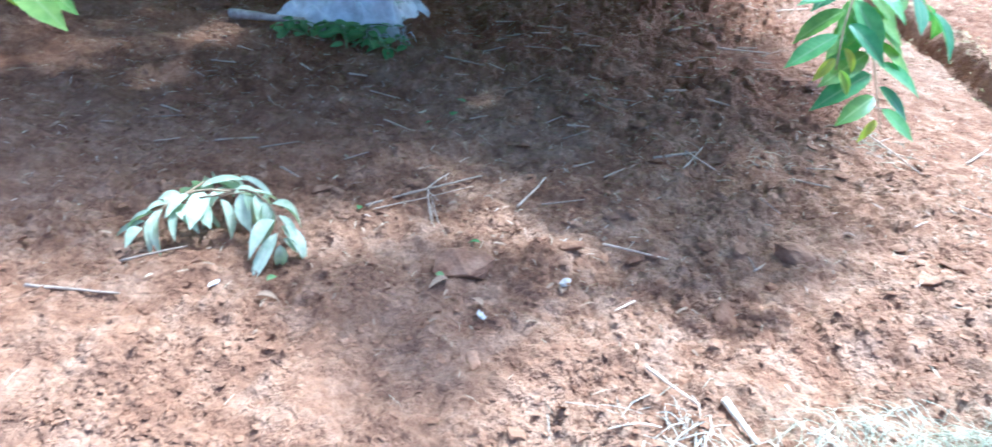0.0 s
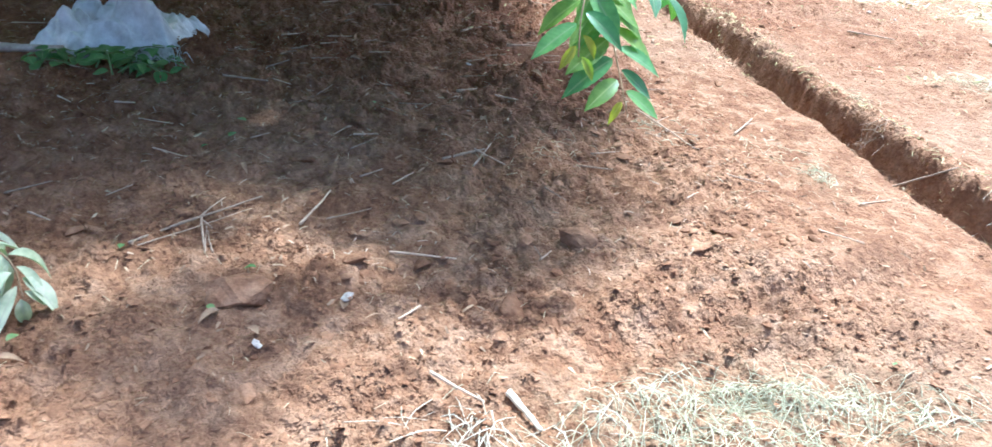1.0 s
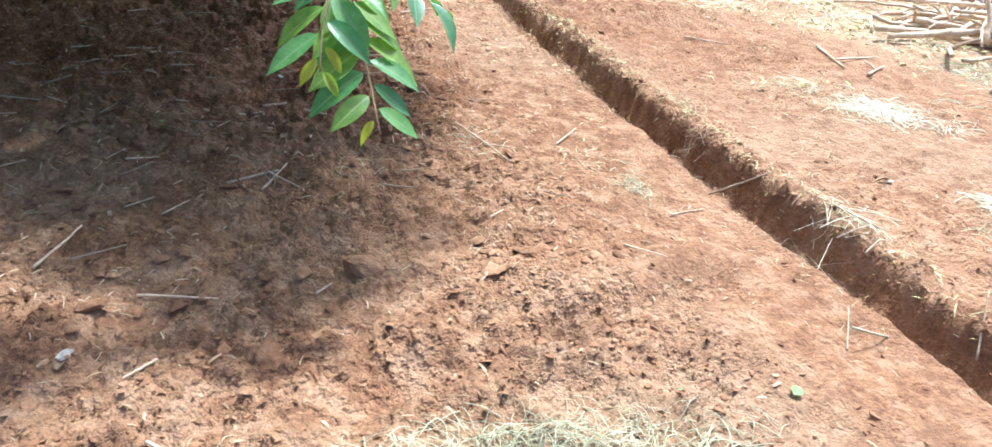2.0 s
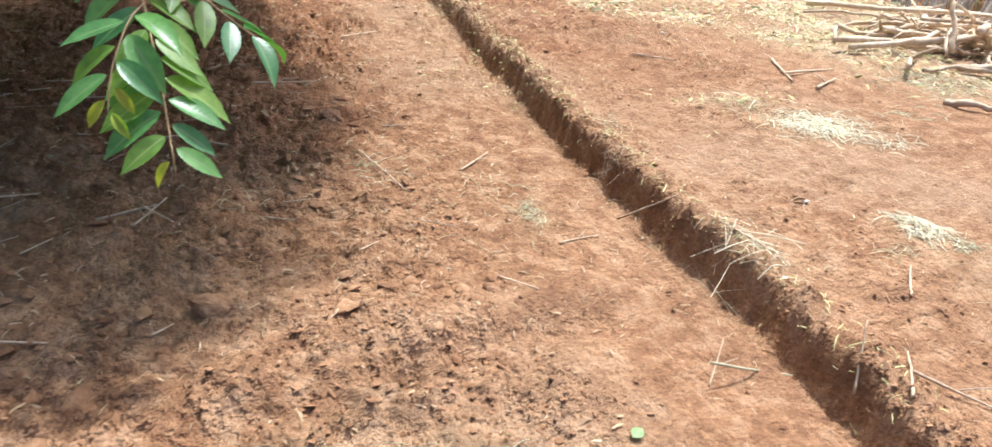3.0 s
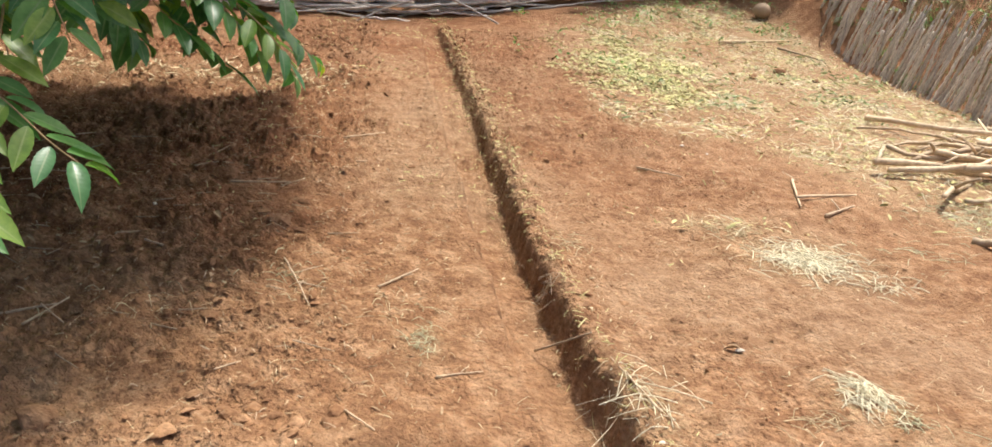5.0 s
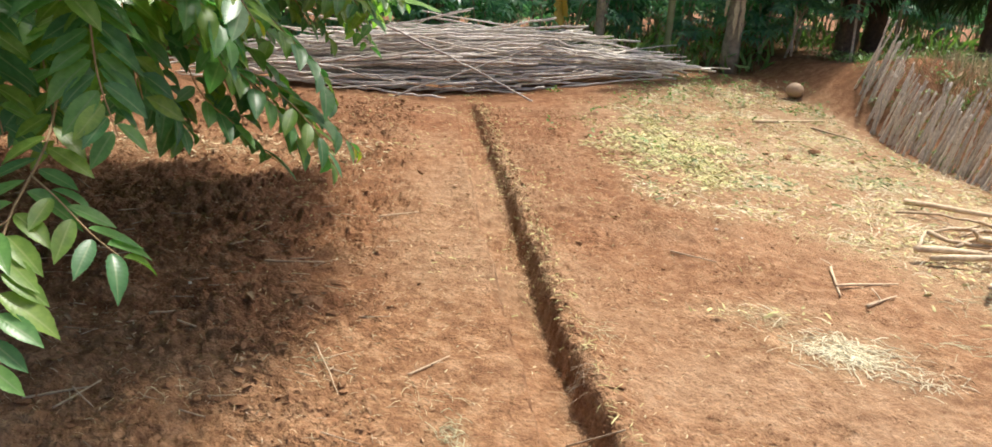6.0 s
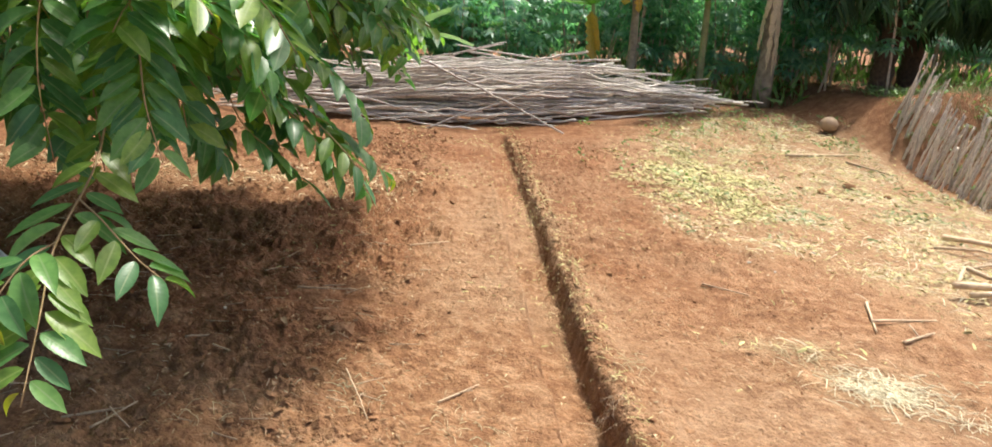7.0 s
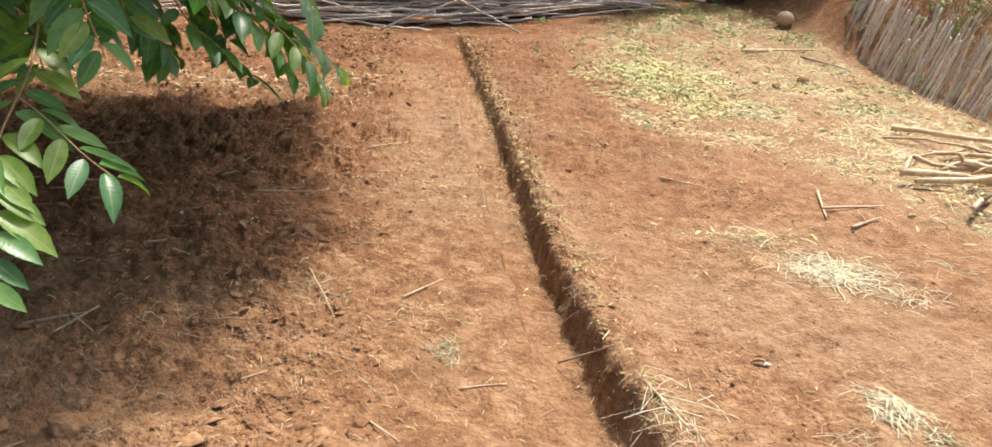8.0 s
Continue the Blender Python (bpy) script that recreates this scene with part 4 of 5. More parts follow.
banana_plant(1.75, 13.9, 1.35, 0.11, [(75, 35, 1.6, 0.42, 0.9, 0), (-75, 25, 1.5, 0.42, 1.1, 0), (-20, 70, 1.5, 0.42, 0.5, 0), (110, 15, 1.3, 0.4, 1.1, 0)], (0, 0))


def dark_palm(x, y, height, seed):
    """A low dark palm with feathered fronds."""
    g = np.random.default_rng(seed)
    z = float(lie(np.array([x]), np.array([y]))[0])
    root = tagged(new("palm"), "dark shaded palm with long feathered fronds on the bank", "palm", "palms on the bank")
    root.location = (x, y, z)
    line = smooth_line([(0, 0, -0.1), (0.03, 0, height * 0.5), (0.0, 0.02, height)], 12)
    part("trunk", tube_mesh("trunk", [tube(line, np.linspace(0.19, 0.15, 12) * (1 + 0.08 * np.where(np.arange(12) % 2, 1, -1)), 10)], BARK), root)
    strip = leaf_shape(4, 0.10, 0.3, 0.5)
    for k in range(19):
        a = k * 2.4 + g.normal(0, 0.2)
        out = np.array([math.cos(a), math.sin(a), 0])
        ln, up = g.uniform(1.1, 1.7), g.uniform(0.1, 1.1)
        pts = [np.array([0, 0, height]), np.array([0, 0, height]) + out * ln * 0.4 + (0, 0, up), np.array([0, 0, height]) + out * ln * 0.8 + (0, 0, up * 0.7), np.array([0, 0, height]) + out * ln + (0, 0, up * 0.5 - 0.35)]
        m, line = leaf_frames(np.array(pts), 44, 0.55, 0.15, g, 0.7, 0.5)
        v, f = spread(strip[0], strip[1], m)
        fr = part("frond", tube_mesh("frond", [tube(line[::6], np.linspace(0.018, 0.005, len(line[::6])), 5)], TWIG), root)
        blade_mesh = part("blade", mesh_np("blade", v, f, [PALMLEAF], rib=np.tile(strip[2], len(m))), fr)
        tagged(blade_mesh, kind="stuff")


dark_palm(8.6, 13.1, 1.4, 401)
dark_palm(9.3, 13.6, 1.35, 402)
dark_palm(10.6, 12.4, 1.3, 403)
# stands outside the view; added so that its fronds shade the bank
dark_palm(10.4, 10.9, 1.5, 404)


# ---------------- a clay ball ----------------
def clay_ball():
    bm = bmesh.new()
    bmesh.ops.create_uvsphere(bm, u_segments=28, v_segments=18, radius=0.15)
    for v in bm.verts:
        n = noise.noise(v.co * 9)
        v.co *= 0.86 + 0.03 * n
        v.co.z *= 0.86
        if v.co.z > 0.11:
            v.co.z = 0.11 + (v.co.z - 0.11) * 0.3
    me = bpy.data.meshes.new("gourd")
    bm.to_mesh(me)
    bm.free()
    me.polygons.foreach_set("use_smooth", np.full(len(me.polygons), True))
    me.materials.append(CLAY)
    ob = tagged(new("gourd", me), "round tan gourd lying at the foot of the bank", "gourd")
    ob.location = (7.12, 11.3, gz(7.12, 11.3) + 0.115)


clay_ball()


# ---------------- the white sack ----------------
def sack():
    root = tagged(new("sack"), "crumpled white woven plastic sack lying on shaded soil", "sack")
    cx, cy = -0.68, 3.86
    root.matrix_basis = pose(cx, cy, gz(cx, cy) - 0.015, 0, 0, -10)
    n = 90
    u, v = np.meshgrid(np.linspace(-1, 1, n), np.linspace(-1, 1, n))
    edge = np.maximum(np.abs(u) ** 3.0, np.abs(v) ** 3.0)
    lx = u * (0.33 + 0.03 * vnoise(v * 2.0 + 3, v * 0, 3)) + 0.02 * vnoise(u * 3, v * 3, 4)
    ly = v * (0.26 + 0.04 * vnoise(u * 2.0, u * 0 + 2, 5)) + 0.02 * vnoise(u * 3 + 7, v * 3, 6)
    puff = 0.23 * (1 - edge) * (0.75 + 0.55 * vnoise(u * 1.5, v * 1.5, 7))
    crease = 0.05 * vnoise(u * 2.3 + v, v * 2.1 - u, 8) + 0.035 * vnoise(u * 5 + v * 3, v * 4.2, 9) + 0.03 * np.abs(vnoise(u * 8 - v * 3, v * 7, 11)) + 0.006 * vnoise(u * 18, v * 18, 10)
    top = np.maximum(puff - 1.3 * crease * (1 - edge), 0.004) + 0.012
    idx = np.arange(n * n).reshape(n, n)
    f = np.stack([idx[:-1, :-1], idx[:-1, 1:], idx[1:, 1:], idx[1:, :-1]], -1).reshape(-1, 4)
    pt = np.stack([lx, ly, top], -1).reshape(-1, 3)
    pb = np.stack([lx, ly, 0.0 * top - 0.01], -1).reshape(-1, 3)
    ring = np.concatenate([idx[0, :], idx[1:, -1], idx[-1, -2::-1], idx[-2:0:-1, 0]])
    nxt = np.roll(ring, -1)
    rimf = np.stack([ring, ring + n * n, nxt + n * n, nxt], -1)
    part("cloth", mesh_np("cloth", np.concatenate([pt, pb]), np.concatenate([f, f[:, ::-1] + n * n, rimf]), [SACKCLOTH]), root)
    # the gathered, frayed mouth
    g = np.random.default_rng(23)
    pairs = []
    for i in range(28):
        a = np.array([0.30 + g.normal(0, 0.03), -0.18 + g.normal(0, 0.06), 0.03])
        d = np.array([g.uniform(0.02, 0.10), -g.uniform(0.04, 0.14), 0])
        pairs.append(tube([a, a + d * 0.5 + (0, 0, 0.025), a + d + (0, 0, -0.01)], [0.002, 0.0018, 0.0012], 4, False))
    part("fringe", tube_mesh("fringe", pairs, SACKCLOTH), root, "frayed strands at the mouth")


sack()


# ---------------- loose things on the soil ----------------
def set_down(ob, x, y, lift=0.0, rx=0, ry=0, rz=0, scale=1.0):
    ob.matrix_basis = pose(x, y, gz(x, y) + lift, rx, ry, rz) @ Matrix.Diagonal((scale, scale, scale, 1))
    return ob


def lying_stick(p, q, r, label, mat=DRYTWIG, bend=0.008, name="twig", forks=(), lift=0.006):
    """A stick that lies on the soil from p to q."""
    p, q = np.array(p, float), np.array(q, float)
    n = 9
    s = np.linspace(0, 1, n)
    ln = np.linalg.norm(q - p)
    side = np.array([-(q - p)[1], (q - p)[0]]) / ln
    g = np.random.default_rng(int(abs(p[0] * 7919 + p[1] * 104729)) % 100003)
    off = np.sin(s * math.pi) * bend * ln * g.choice([-1, 1]) + g.normal(0, min(0.002, 0.004 * ln), n)
    xy = p[None] + (q - p)[None] * s[:, None] + side[None] * off[:, None]
    z = ground_z(xy[:, 0], xy[:, 1])
    flat = np.linspace(z[0], z[-1], n)
    z = flat + max(0.0, 0.7 * float((z - flat).max())) + r * 0.6 + lift * 0.5
    line = np.stack([xy[:, 0], xy[:, 1], z], 1)
    o = line[n // 2].copy()
    pairs = [tube(line - o, np.linspace(r, r * 0.55, n) * (1 + g.normal(0, 0.07, n)), 6)]
    for at, ang, fl in forks:
        d = (line[at + 1] - line[at]) / np.linalg.norm(line[at + 1] - line[at])
        c, s_ = math.cos(radians(ang)), math.sin(radians(ang))
        e = np.array([d[0] * c - d[1] * s_, d[0] * s_ + d[1] * c, 0.12])
        st = line[at] - o
        pairs.append(tube([st, st + e * fl * 0.5 + (0, 0, 0.004), st + e * fl], [r * 0.6, r * 0.5, r * 0.35], 5))
    ob = new(name, tube_mesh(name, pairs, mat))
    ob.location = o
    return tagged(ob, label, "stick")

def twig(p, q, r, forks=()):
    lying_stick(p, q, r, "thin dry twig lying on the soil", forks=forks)


twig((-0.13, 1.92), (0.19, 2.25), 0.0045, [(4, 16, 0.12), (2, -14, 0.1)])
twig((0.03, 2.1), (0.07, 1.93), 0.004, [(1, 25, 0.08)])
twig((0.33, 2.05), (0.41, 2.26), 0.005)
twig((0.68, 1.61), (0.62, 1.53), 0.004)
twig((0.91, 2.5), (1, 2.67), 0.0045)
twig((-0.1, 3.25), (0.08, 3.3), 0.005)
twig((1.05, 1.86), (1.1, 1.93), 0.004, [(1, 50, 0.06)])
twig((2.1, 2.88), (2.26, 3.06), 0.005, [(4, -35, 0.06)])
twig((2.33, 2.25), (2.49, 2.3), 0.0035, [(4, 30, 0.05)])
twig((0.92, 3.31), (1.02, 3.37), 0.007)
twig((0.8, 2.52), (0.97, 2.63), 0.006)
twig((2.72, 2.63), (2.9, 2.5), 0.005)
twig((3.02, 2), (2.93, 2.32), 0.004)
twig((4.6, 4.52), (4.4, 3.98), 0.01)
twig((4.45, 4.14), (4.88, 4.25), 0.009)
twig((4.5, 3.88), (4.75, 4.04), 0.01, [(4, 50, 0.14)])
twig((2.5, 1.47), (2.64, 1.65), 0.0028, [(3, -40, 0.08)])
twig((2.98, 1.28), (3.14, 1.48), 0.0055)
twig((3.08, 1.39), (3.22, 1.22), 0.005, [(4, 40, 0.1)])
twig((2.93, 1.41), (3, 1.52), 0.004)
twig((0.6, 1.9), (0.8, 1.88), 0.004)
twig((-0.75, 2.25), (-0.62, 2.32), 0.004)
twig((-0.85, 1.35), (-0.62, 1.37), 0.005)
twig((-0.7, 1.52), (-0.55, 1.6), 0.004)
twig((1.7, 3.05), (1.85, 2.7), 0.004)
twig((1.32, 2.55), (1.45, 2.48), 0.0035)
twig((2.05, 2.05), (2.15, 1.93), 0.0035)
twig((6, 9.83), (7.05, 10.05), 0.022)
twig((6.75, 9.75), (7.1, 9.2), 0.016)
twig((3.6, 4.6), (3.85, 4.45), 0.006)
twig((3.35, 1.72), (3.5, 1.9), 0.004)
twig((1.75, 4.9), (2, 5.1), 0.005)
twig((1.25, 4), (1.55, 4.1), 0.006)
twig((0.08, 1.89), (0.05, 2.07), 0.0025)
twig((0.10, 1.90), (0.05, 2.06), 0.0025)
twig((-0.10, 1.90), (0.17, 2.17), 0.0022)


def shade_twigs(n):
    """Broken pale twigs all over the shaded soil."""
    g = np.random.default_rng(83)
    for k in range(n):
        x, y, a, ln = g.uniform(-1.3, 1.9), g.uniform(2.1, 5.2), g.uniform(-0.7, 0.9), g.uniform(0.05, 0.16)
        twig((x, y), (x + ln * math.cos(a), y + ln * math.sin(a)), float(g.uniform(0.002, 0.004)))


shade_twigs(95)
lying_stick((2.50, 1.48), (2.82, 1.54), 0.0038, "pale yellow-green stalk lying at the trench", PALEGRASS, name="green_stalk")
lying_stick((0.69, 1.33), (0.81, 1.25), 0.005, "pale broken stick half buried in soil", BRUSHWOOD, name="stick")
lying_stick((0.87, 1.28), (0.93, 1.17), 0.010, "flat pale piece of dry husk on the soil", PALESTRAW, name="husk")
lying_stick((-1.25, 3.62), (-0.86, 3.60), 0.026, "short grey log beside the sack", STANDSTEM, 0.02, "log")


def lump_mesh(seed, cuts, rough, name, corners=16, high=0.34):
    """An angular broken piece of soil about one unit across its half."""
    g = np.random.default_rng(int(seed * 13) + 5)
    bm = bmesh.new()
    for k in range(corners):
        d = g.normal(0, 1, 3)
        d /= np.abs(d).max() ** 0.6 * np.linalg.norm(d) ** 0.4
        bm.verts.new((d[0], d[1] * 0.75, d[2] * high))
    hull = bmesh.ops.convex_hull(bm, input=bm.verts[:])
    loose = [v for v in bm.verts if not v.link_faces]
    bmesh.ops.delete(bm, geom=loose, context="VERTS")
    if cuts:
        bmesh.ops.subdivide_edges(bm, edges=bm.edges[:], cuts=cuts, use_grid_fill=True)
        bmesh.ops.triangulate(bm, faces=bm.faces[:])
        bmesh.ops.smooth_vert(bm, verts=bm.verts[:], factor=0.35, use_axis_x=True, use_axis_y=True, use_axis_z=True)
        off = Vector((seed * 1.7, seed * 0.9, 0))
        for v in bm.verts:
            k = noise.noise(v.co * 2.6 + off) * 0.6 + noise.noise(v.co * 6 + off) * 0.4
            v.co += v.co.normalized() * rough * k
    bmesh.ops.recalc_face_normals(bm, faces=bm.faces[:])
    me = bpy.data.meshes.new(name)
    bm.to_mesh(me)
    bm.free()
    me.materials.append(CLOD)
    return me


LUMPS = [lump_mesh(i + 70.0, 1, 0.10, "soil_clod", 14, 0.34) for i in range(7)]


def clod(x, y, size, seed, label="crumbling red-brown clod of soil"):
    size *= 0.8
    me = lump_mesh(seed, 3, 0.16, "soil_clod", 16, 0.5) if size > 0.05 else LUMPS[int(seed * 3) % 7]
    ob = tagged(new("soil_clod", me), label, "clod", "clods on the dug soil")
    ob.matrix_basis = pose(x, y, gz(x, y) + size * (-0.03 if size < 0.03 else (0.12 if size < 0.08 else 0.3)), 9 * math.sin(seed), 9 * math.cos(seed * 1.3), seed * 47) @ Matrix.Diagonal((size, size, size, 1))
    return ob


BIG_CLODS = [(0.20, 1.68, 0.12), (0.93, 1.63, 0.075), (1.2, 1.98, 0.085), (1.55, 1.91, 0.06), (1.02, 1.95, 0.045), (0.89, 2.43, 0.06), (0.5, 1.84, 0.06), (1.57, 1.9, 0.05), (1.84, 2.51, 0.06), (1.51, 2.6, 0.05), (0.76, 2.84, 0.06), (1.61, 3.44, 0.09), (2.02, 2.05, 0.05), (1.65, 3.77, 0.06), (6.2, 8.4, 0.10), (6.5, 8.1, 0.07), (5.75, 8.0, 0.09), (5.95, 7.8, 0.06), (5.6, 8.25, 0.06)]
for i, (x, y, s) in enumerate(BIG_CLODS):
    clod(x, y, s, i + 1.0)


def clod_patch(cx, cy, r, n, seed):
    """Broken clods lying together."""
    g = np.random.default_rng(seed)
    for k in range(n):
        x, y = cx + g.normal(0, r), cy + g.normal(0, r * 0.7)
        clod(x, y, float(0.016 + 0.030 * g.random() ** 1.6), seed + k * 0.37)


clod_patch(1.87, 1.98, 0.10, 20, 301)
clod_patch(1.60, 2.02, 0.12, 14, 302)
clod_patch(0.95, 1.80, 0.22, 26, 303)
clod_patch(1.22, 2.05, 0.18, 18, 304)
clod_patch(0.45, 1.95, 0.25, 20, 305)
clod_patch(-0.25, 2.15, 0.30, 20, 306)
clod_patch(0.15, 1.55, 0.25, 16, 307)
clod_patch(1.50, 2.70, 0.30, 20, 308)
clod_patch(0.85, 2.70, 0.35, 22, 309)
clod_patch(1.75, 3.60, 0.30, 20, 310)
clod_patch(1.30, 4.40, 0.45, 20, 311)
clod_patch(2.95, 2.80, 0.05, 8, 312)
clod_patch(3.05, 4.60, 0.10, 6, 313)
clod_patch(-0.60, 1.60, 0.20, 10, 314)


def crumbs():
    """Loose crumbs of soil all over the dug ground."""
    shapes = [lump_mesh(i + 90.0, 0, 0, "crumb", 8, 0.26) for i in range(3)]
    g = np.random.default_rng(29)
    got, start = [], 0
    for k, me in enumerate(shapes + shapes):
        coarse = k > 2
        v = np.array([tuple(p.co) for p in me.vertices])
        f = np.array([tuple(q.vertices) for q in me.polygons])
        n = 5000 if coarse else 46000
        x, y = g.uniform(-1.9, 4.9, n), 0.95 + 9.0 * g.random(n) ** (0.8 if coarse else 1.8)
        left, right = np.interp(y, RIM_Y, RIM_L), np.interp(y, RIM_Y, RIM_R)
        dug = 1 - sstep(-0.75, -0.3, x - left)
        rim = np.exp(-((x - right - 0.06) / 0.13) ** 2)
        patch = sstep(-0.3, 0.4, vnoise(x * 2.2, y * 2.2, 41))
        sandy = sstep(0.0, 0.4, vnoise(x * 1.6 + 3, y * 1.6, 43))
        dens = 0.07 + 0.75 * dug * (0.2 + 0.8 * patch) + 0.7 * rim + (0.3 * sandy + 0.35 * patch * sstep(2.6, 4.0, y)) * (x > right) * (x < right + 1.5)
        if coarse:
            dens = dens * (x < right + 0.12)
        keep = (g.random(n) < dens) & ((x < left - 0.02) | (x > right - 0.03))
        x, y = x[keep], y[keep]
        n = len(x)
        size = (0.010 + 0.024 * g.random(n) ** 2.5 if coarse else 0.005 + 0.012 * g.random(n) ** 3.0) * (0.85 + 0.10 * np.maximum(y - 3.0, 0))
        a = g.uniform(0, 6.283, n)
        along = np.stack([np.cos(a), np.sin(a), g.normal(0, 0.25, n)], 1)
        normal = np.array([0, 0, 1.0]) + g.normal(0, 0.35, (n, 3))
        m = frames_from(np.stack([x, y, ground_z(x, y) + size * 0.05], 1), along, normal, size)
        vv, ff = spread(v, f, m)
        got.append((vv, ff + start))
        start += len(vv)
    tagged(new("soil_crumbs", mesh_np("soil_crumbs", np.concatenate([p for p, q in got]), np.concatenate([q for p, q in got]), [CLOD], smooth=False)),
           "loose crumbs of red-brown soil strewn over the dug ground", "soil", kind="stuff")


crumbs()


def blades(name, label, mat, x, y, length, width, lift, seed, category):
    """Short flat blades or straws lying loosely at the places given: one object."""
    g = np.random.default_rng(seed)
    n = len(x)
    a = g.uniform(0, 6.283, n)
    bowed = np.array([(-0.5, -0.5, 0.0), (0.5, -0.5, 0.0), (-0.6, -0.1, 0.10), (0.6, -0.1, 0.10), (-0.5, 0.25, 0.09), (0.5, 0.25, 0.09), (-0.2, 0.5, 0), (0.2, 0.5, 0)])
    fc = np.array([(0, 1, 3, 2), (2, 3, 5, 4), (4, 5, 7, 6)])
    tilt = g.normal(0, 0.22, n)
    along = np.stack([np.cos(a), np.sin(a), tilt], 1)
    normal = np.array([0, 0, 1.0]) + g.normal(0, 0.5, (n, 3))
    m = frames_from(np.stack([x, y, ground_z(x, y) + lift * g.random(n) + 0.003], 1), along, normal, length)
    m[:, :, 0] *= (width / length)[:, None]
    v, f = spread(bowed, fc, m)
    tagged(new(name, mesh_np(name, v, f, [mat])), label, category, kind="stuff")


def scattered():
    g = np.random.default_rng(31)

    def where(n, x0, x1, y0, y1, dens):
        x, y = g.uniform(x0, x1, n), g.uniform(y0, y1, n)
        k = g.random(n) < dens(x, y)
        return x[k], y[k]
    # grass litter of the far patch
    def leafy(x, y):
        return sstep(0.1, 0.7, 1.15 - np.hypot((x - 4.1) / 1.3, (y - 8.2) / 2.2) + 0.35 * vnoise(x * 1.4, y * 1.4, 96))

    x, y = where(90000, 2.8, 7.6, 3.6, 12.6, lambda x, y: litter_cover(x, y) ** 1.5 * (0.14 + 0.22 * sstep(-0.1, 0.4, vnoise(x * 2.3, y * 2.3, 94))))
    blades("grass_litter", "pale dry cut grass strewn over trodden soil", PALESTRAW, x, y, g.uniform(0.04, 0.13, len(x)), g.uniform(0.0018, 0.0045, len(x)), 0.02, 32, "cut grass")
    x, y = where(110000, 2.8, 7.6, 3.6, 12.6, lambda x, y: litter_cover(x, y) ** 1.2 * (0.10 + 0.6 * leafy(x, y)))
    blades("cut_grass", "half-green cut grass strewn over trodden soil", GRASSLITTER, x, y, g.uniform(0.025, 0.08, len(x)), g.uniform(0.006, 0.014, len(x)), 0.03, 33, "cut grass")
    x, y = where(9000, 3.0, 7.4, 5.5, 12.4, lambda x, y: litter_cover(x, y) * sstep(0.0, 0.4, vnoise(x * 1.5, y * 1.5, 95)))
    blades("green_weeds", "short green weeds growing among the cut grass", GREENGRASS, x, y, g.uniform(0.03, 0.09, len(x)), g.uniform(0.006, 0.014, len(x)), 0.06, 34, "weeds")
    # crumbled grass along the trench's far lip
    yy = 1.2 + 8.8 * g.random(700)
    xx = np.interp(yy, RIM_Y, RIM_R) + 0.04 + g.normal(0, 0.05, 700)
    blades("rim_straw", "dry grass and rootlets along the trench's edge", GRASSLITTER, xx, yy, g.uniform(0.02, 0.07, 700), g.uniform(0.001, 0.003, 700), 0.012, 39, "straw")
    # withered leaf scraps over the spoil and on both lips of the trench
    x, y = where(26000, 0.9, 6.6, 2.9, 11.0, lambda x, y: sstep(2.9, 5.0, y) * 0.20 * sstep(-0.1, 0.5, vnoise(x * 1.3, y * 1.3, 101)) + 0.3 * sstep(3.2, 4.6, y) * np.exp(-((x - np.interp(y, RIM_Y, RIM_R) + 0.02) / 0.16) ** 2))
    blades("leaf_scraps", "yellowish withered leaf scraps strewn on the dug soil", GRASSLITTER, x, y, g.uniform(0.02, 0.05, len(x)), g.uniform(0.003, 0.008, len(x)) * (0.5 + 0.08 * y), 0.008, 40, "leaf litter")
    x, y = where(2600, -1.6, 4.8, 1.1, 6.0, lambda x, y: (0.35 + 0.3 * vnoise(x * 0.9, y * 0.9, 102)) * (0.15 + 0.85 * sstep(1.8, 3.0, y)))
    blades("pale_chips", "small bleached chips and husks on the soil", STRAW, x, y, g.uniform(0.010, 0.035, len(x)), g.uniform(0.002, 0.006, len(x)), 0.004, 44, "chips")
    # odd straws and rootlets everywhere
    x, y = where(26000, -1.8, 6.8, 1.0, 10.0, lambda x, y: (0.5 + 0.4 * vnoise(x * 1.2, y * 1.2, 99)) * (0.15 + 0.85 * sstep(1.3, 2.4, y)))
    blades("straw_bits", "stray bits of straw and rootlets on the soil", STRAW, x, y, g.uniform(0.012, 0.06, len(x)), g.uniform(0.0007, 0.0017, len(x)), 0.006, 35, "straw")
    x, y = where(4200, -1.6, 2.3, 1.7, 6.4, lambda x, y: 0.22 + 0.25 * vnoise(x * 1.1, y * 1.1, 104))
    blades("withered_scraps", "small pale withered leaf scraps on the dug soil", DRYTWIG, x, y, g.uniform(0.015, 0.05, len(x)), g.uniform(0.0015, 0.0045, len(x)), 0.006, 47, "leaf litter")
    x, y = where(5200, -1.8, 2.4, 1.3, 6.5, lambda x, y: 0.4 + 0 * x)
    blades("dead_leaf_bits", "scraps of dead leaf on the soil", DEADLEAF, x, y, g.uniform(0.012, 0.04, len(x)), g.uniform(0.003, 0.007, len(x)), 0.004, 36, "leaf litter")
    # the litter under the stack of stems and left of the trench
    x, y = where(9000, -3.0, 2.0, 5.9, 7.6, lambda x, y: np.exp(-((y - 6.6) / 0.45) ** 2) * (1 - sstep(1.2, 1.9, x)) * 0.25)
    blades("dry_litter", "dry straw and leaf litter on sunlit soil", STRAW, x, y, g.uniform(0.03, 0.10, len(x)), g.uniform(0.004, 0.010, len(x)), 0.02, 37, "litter")


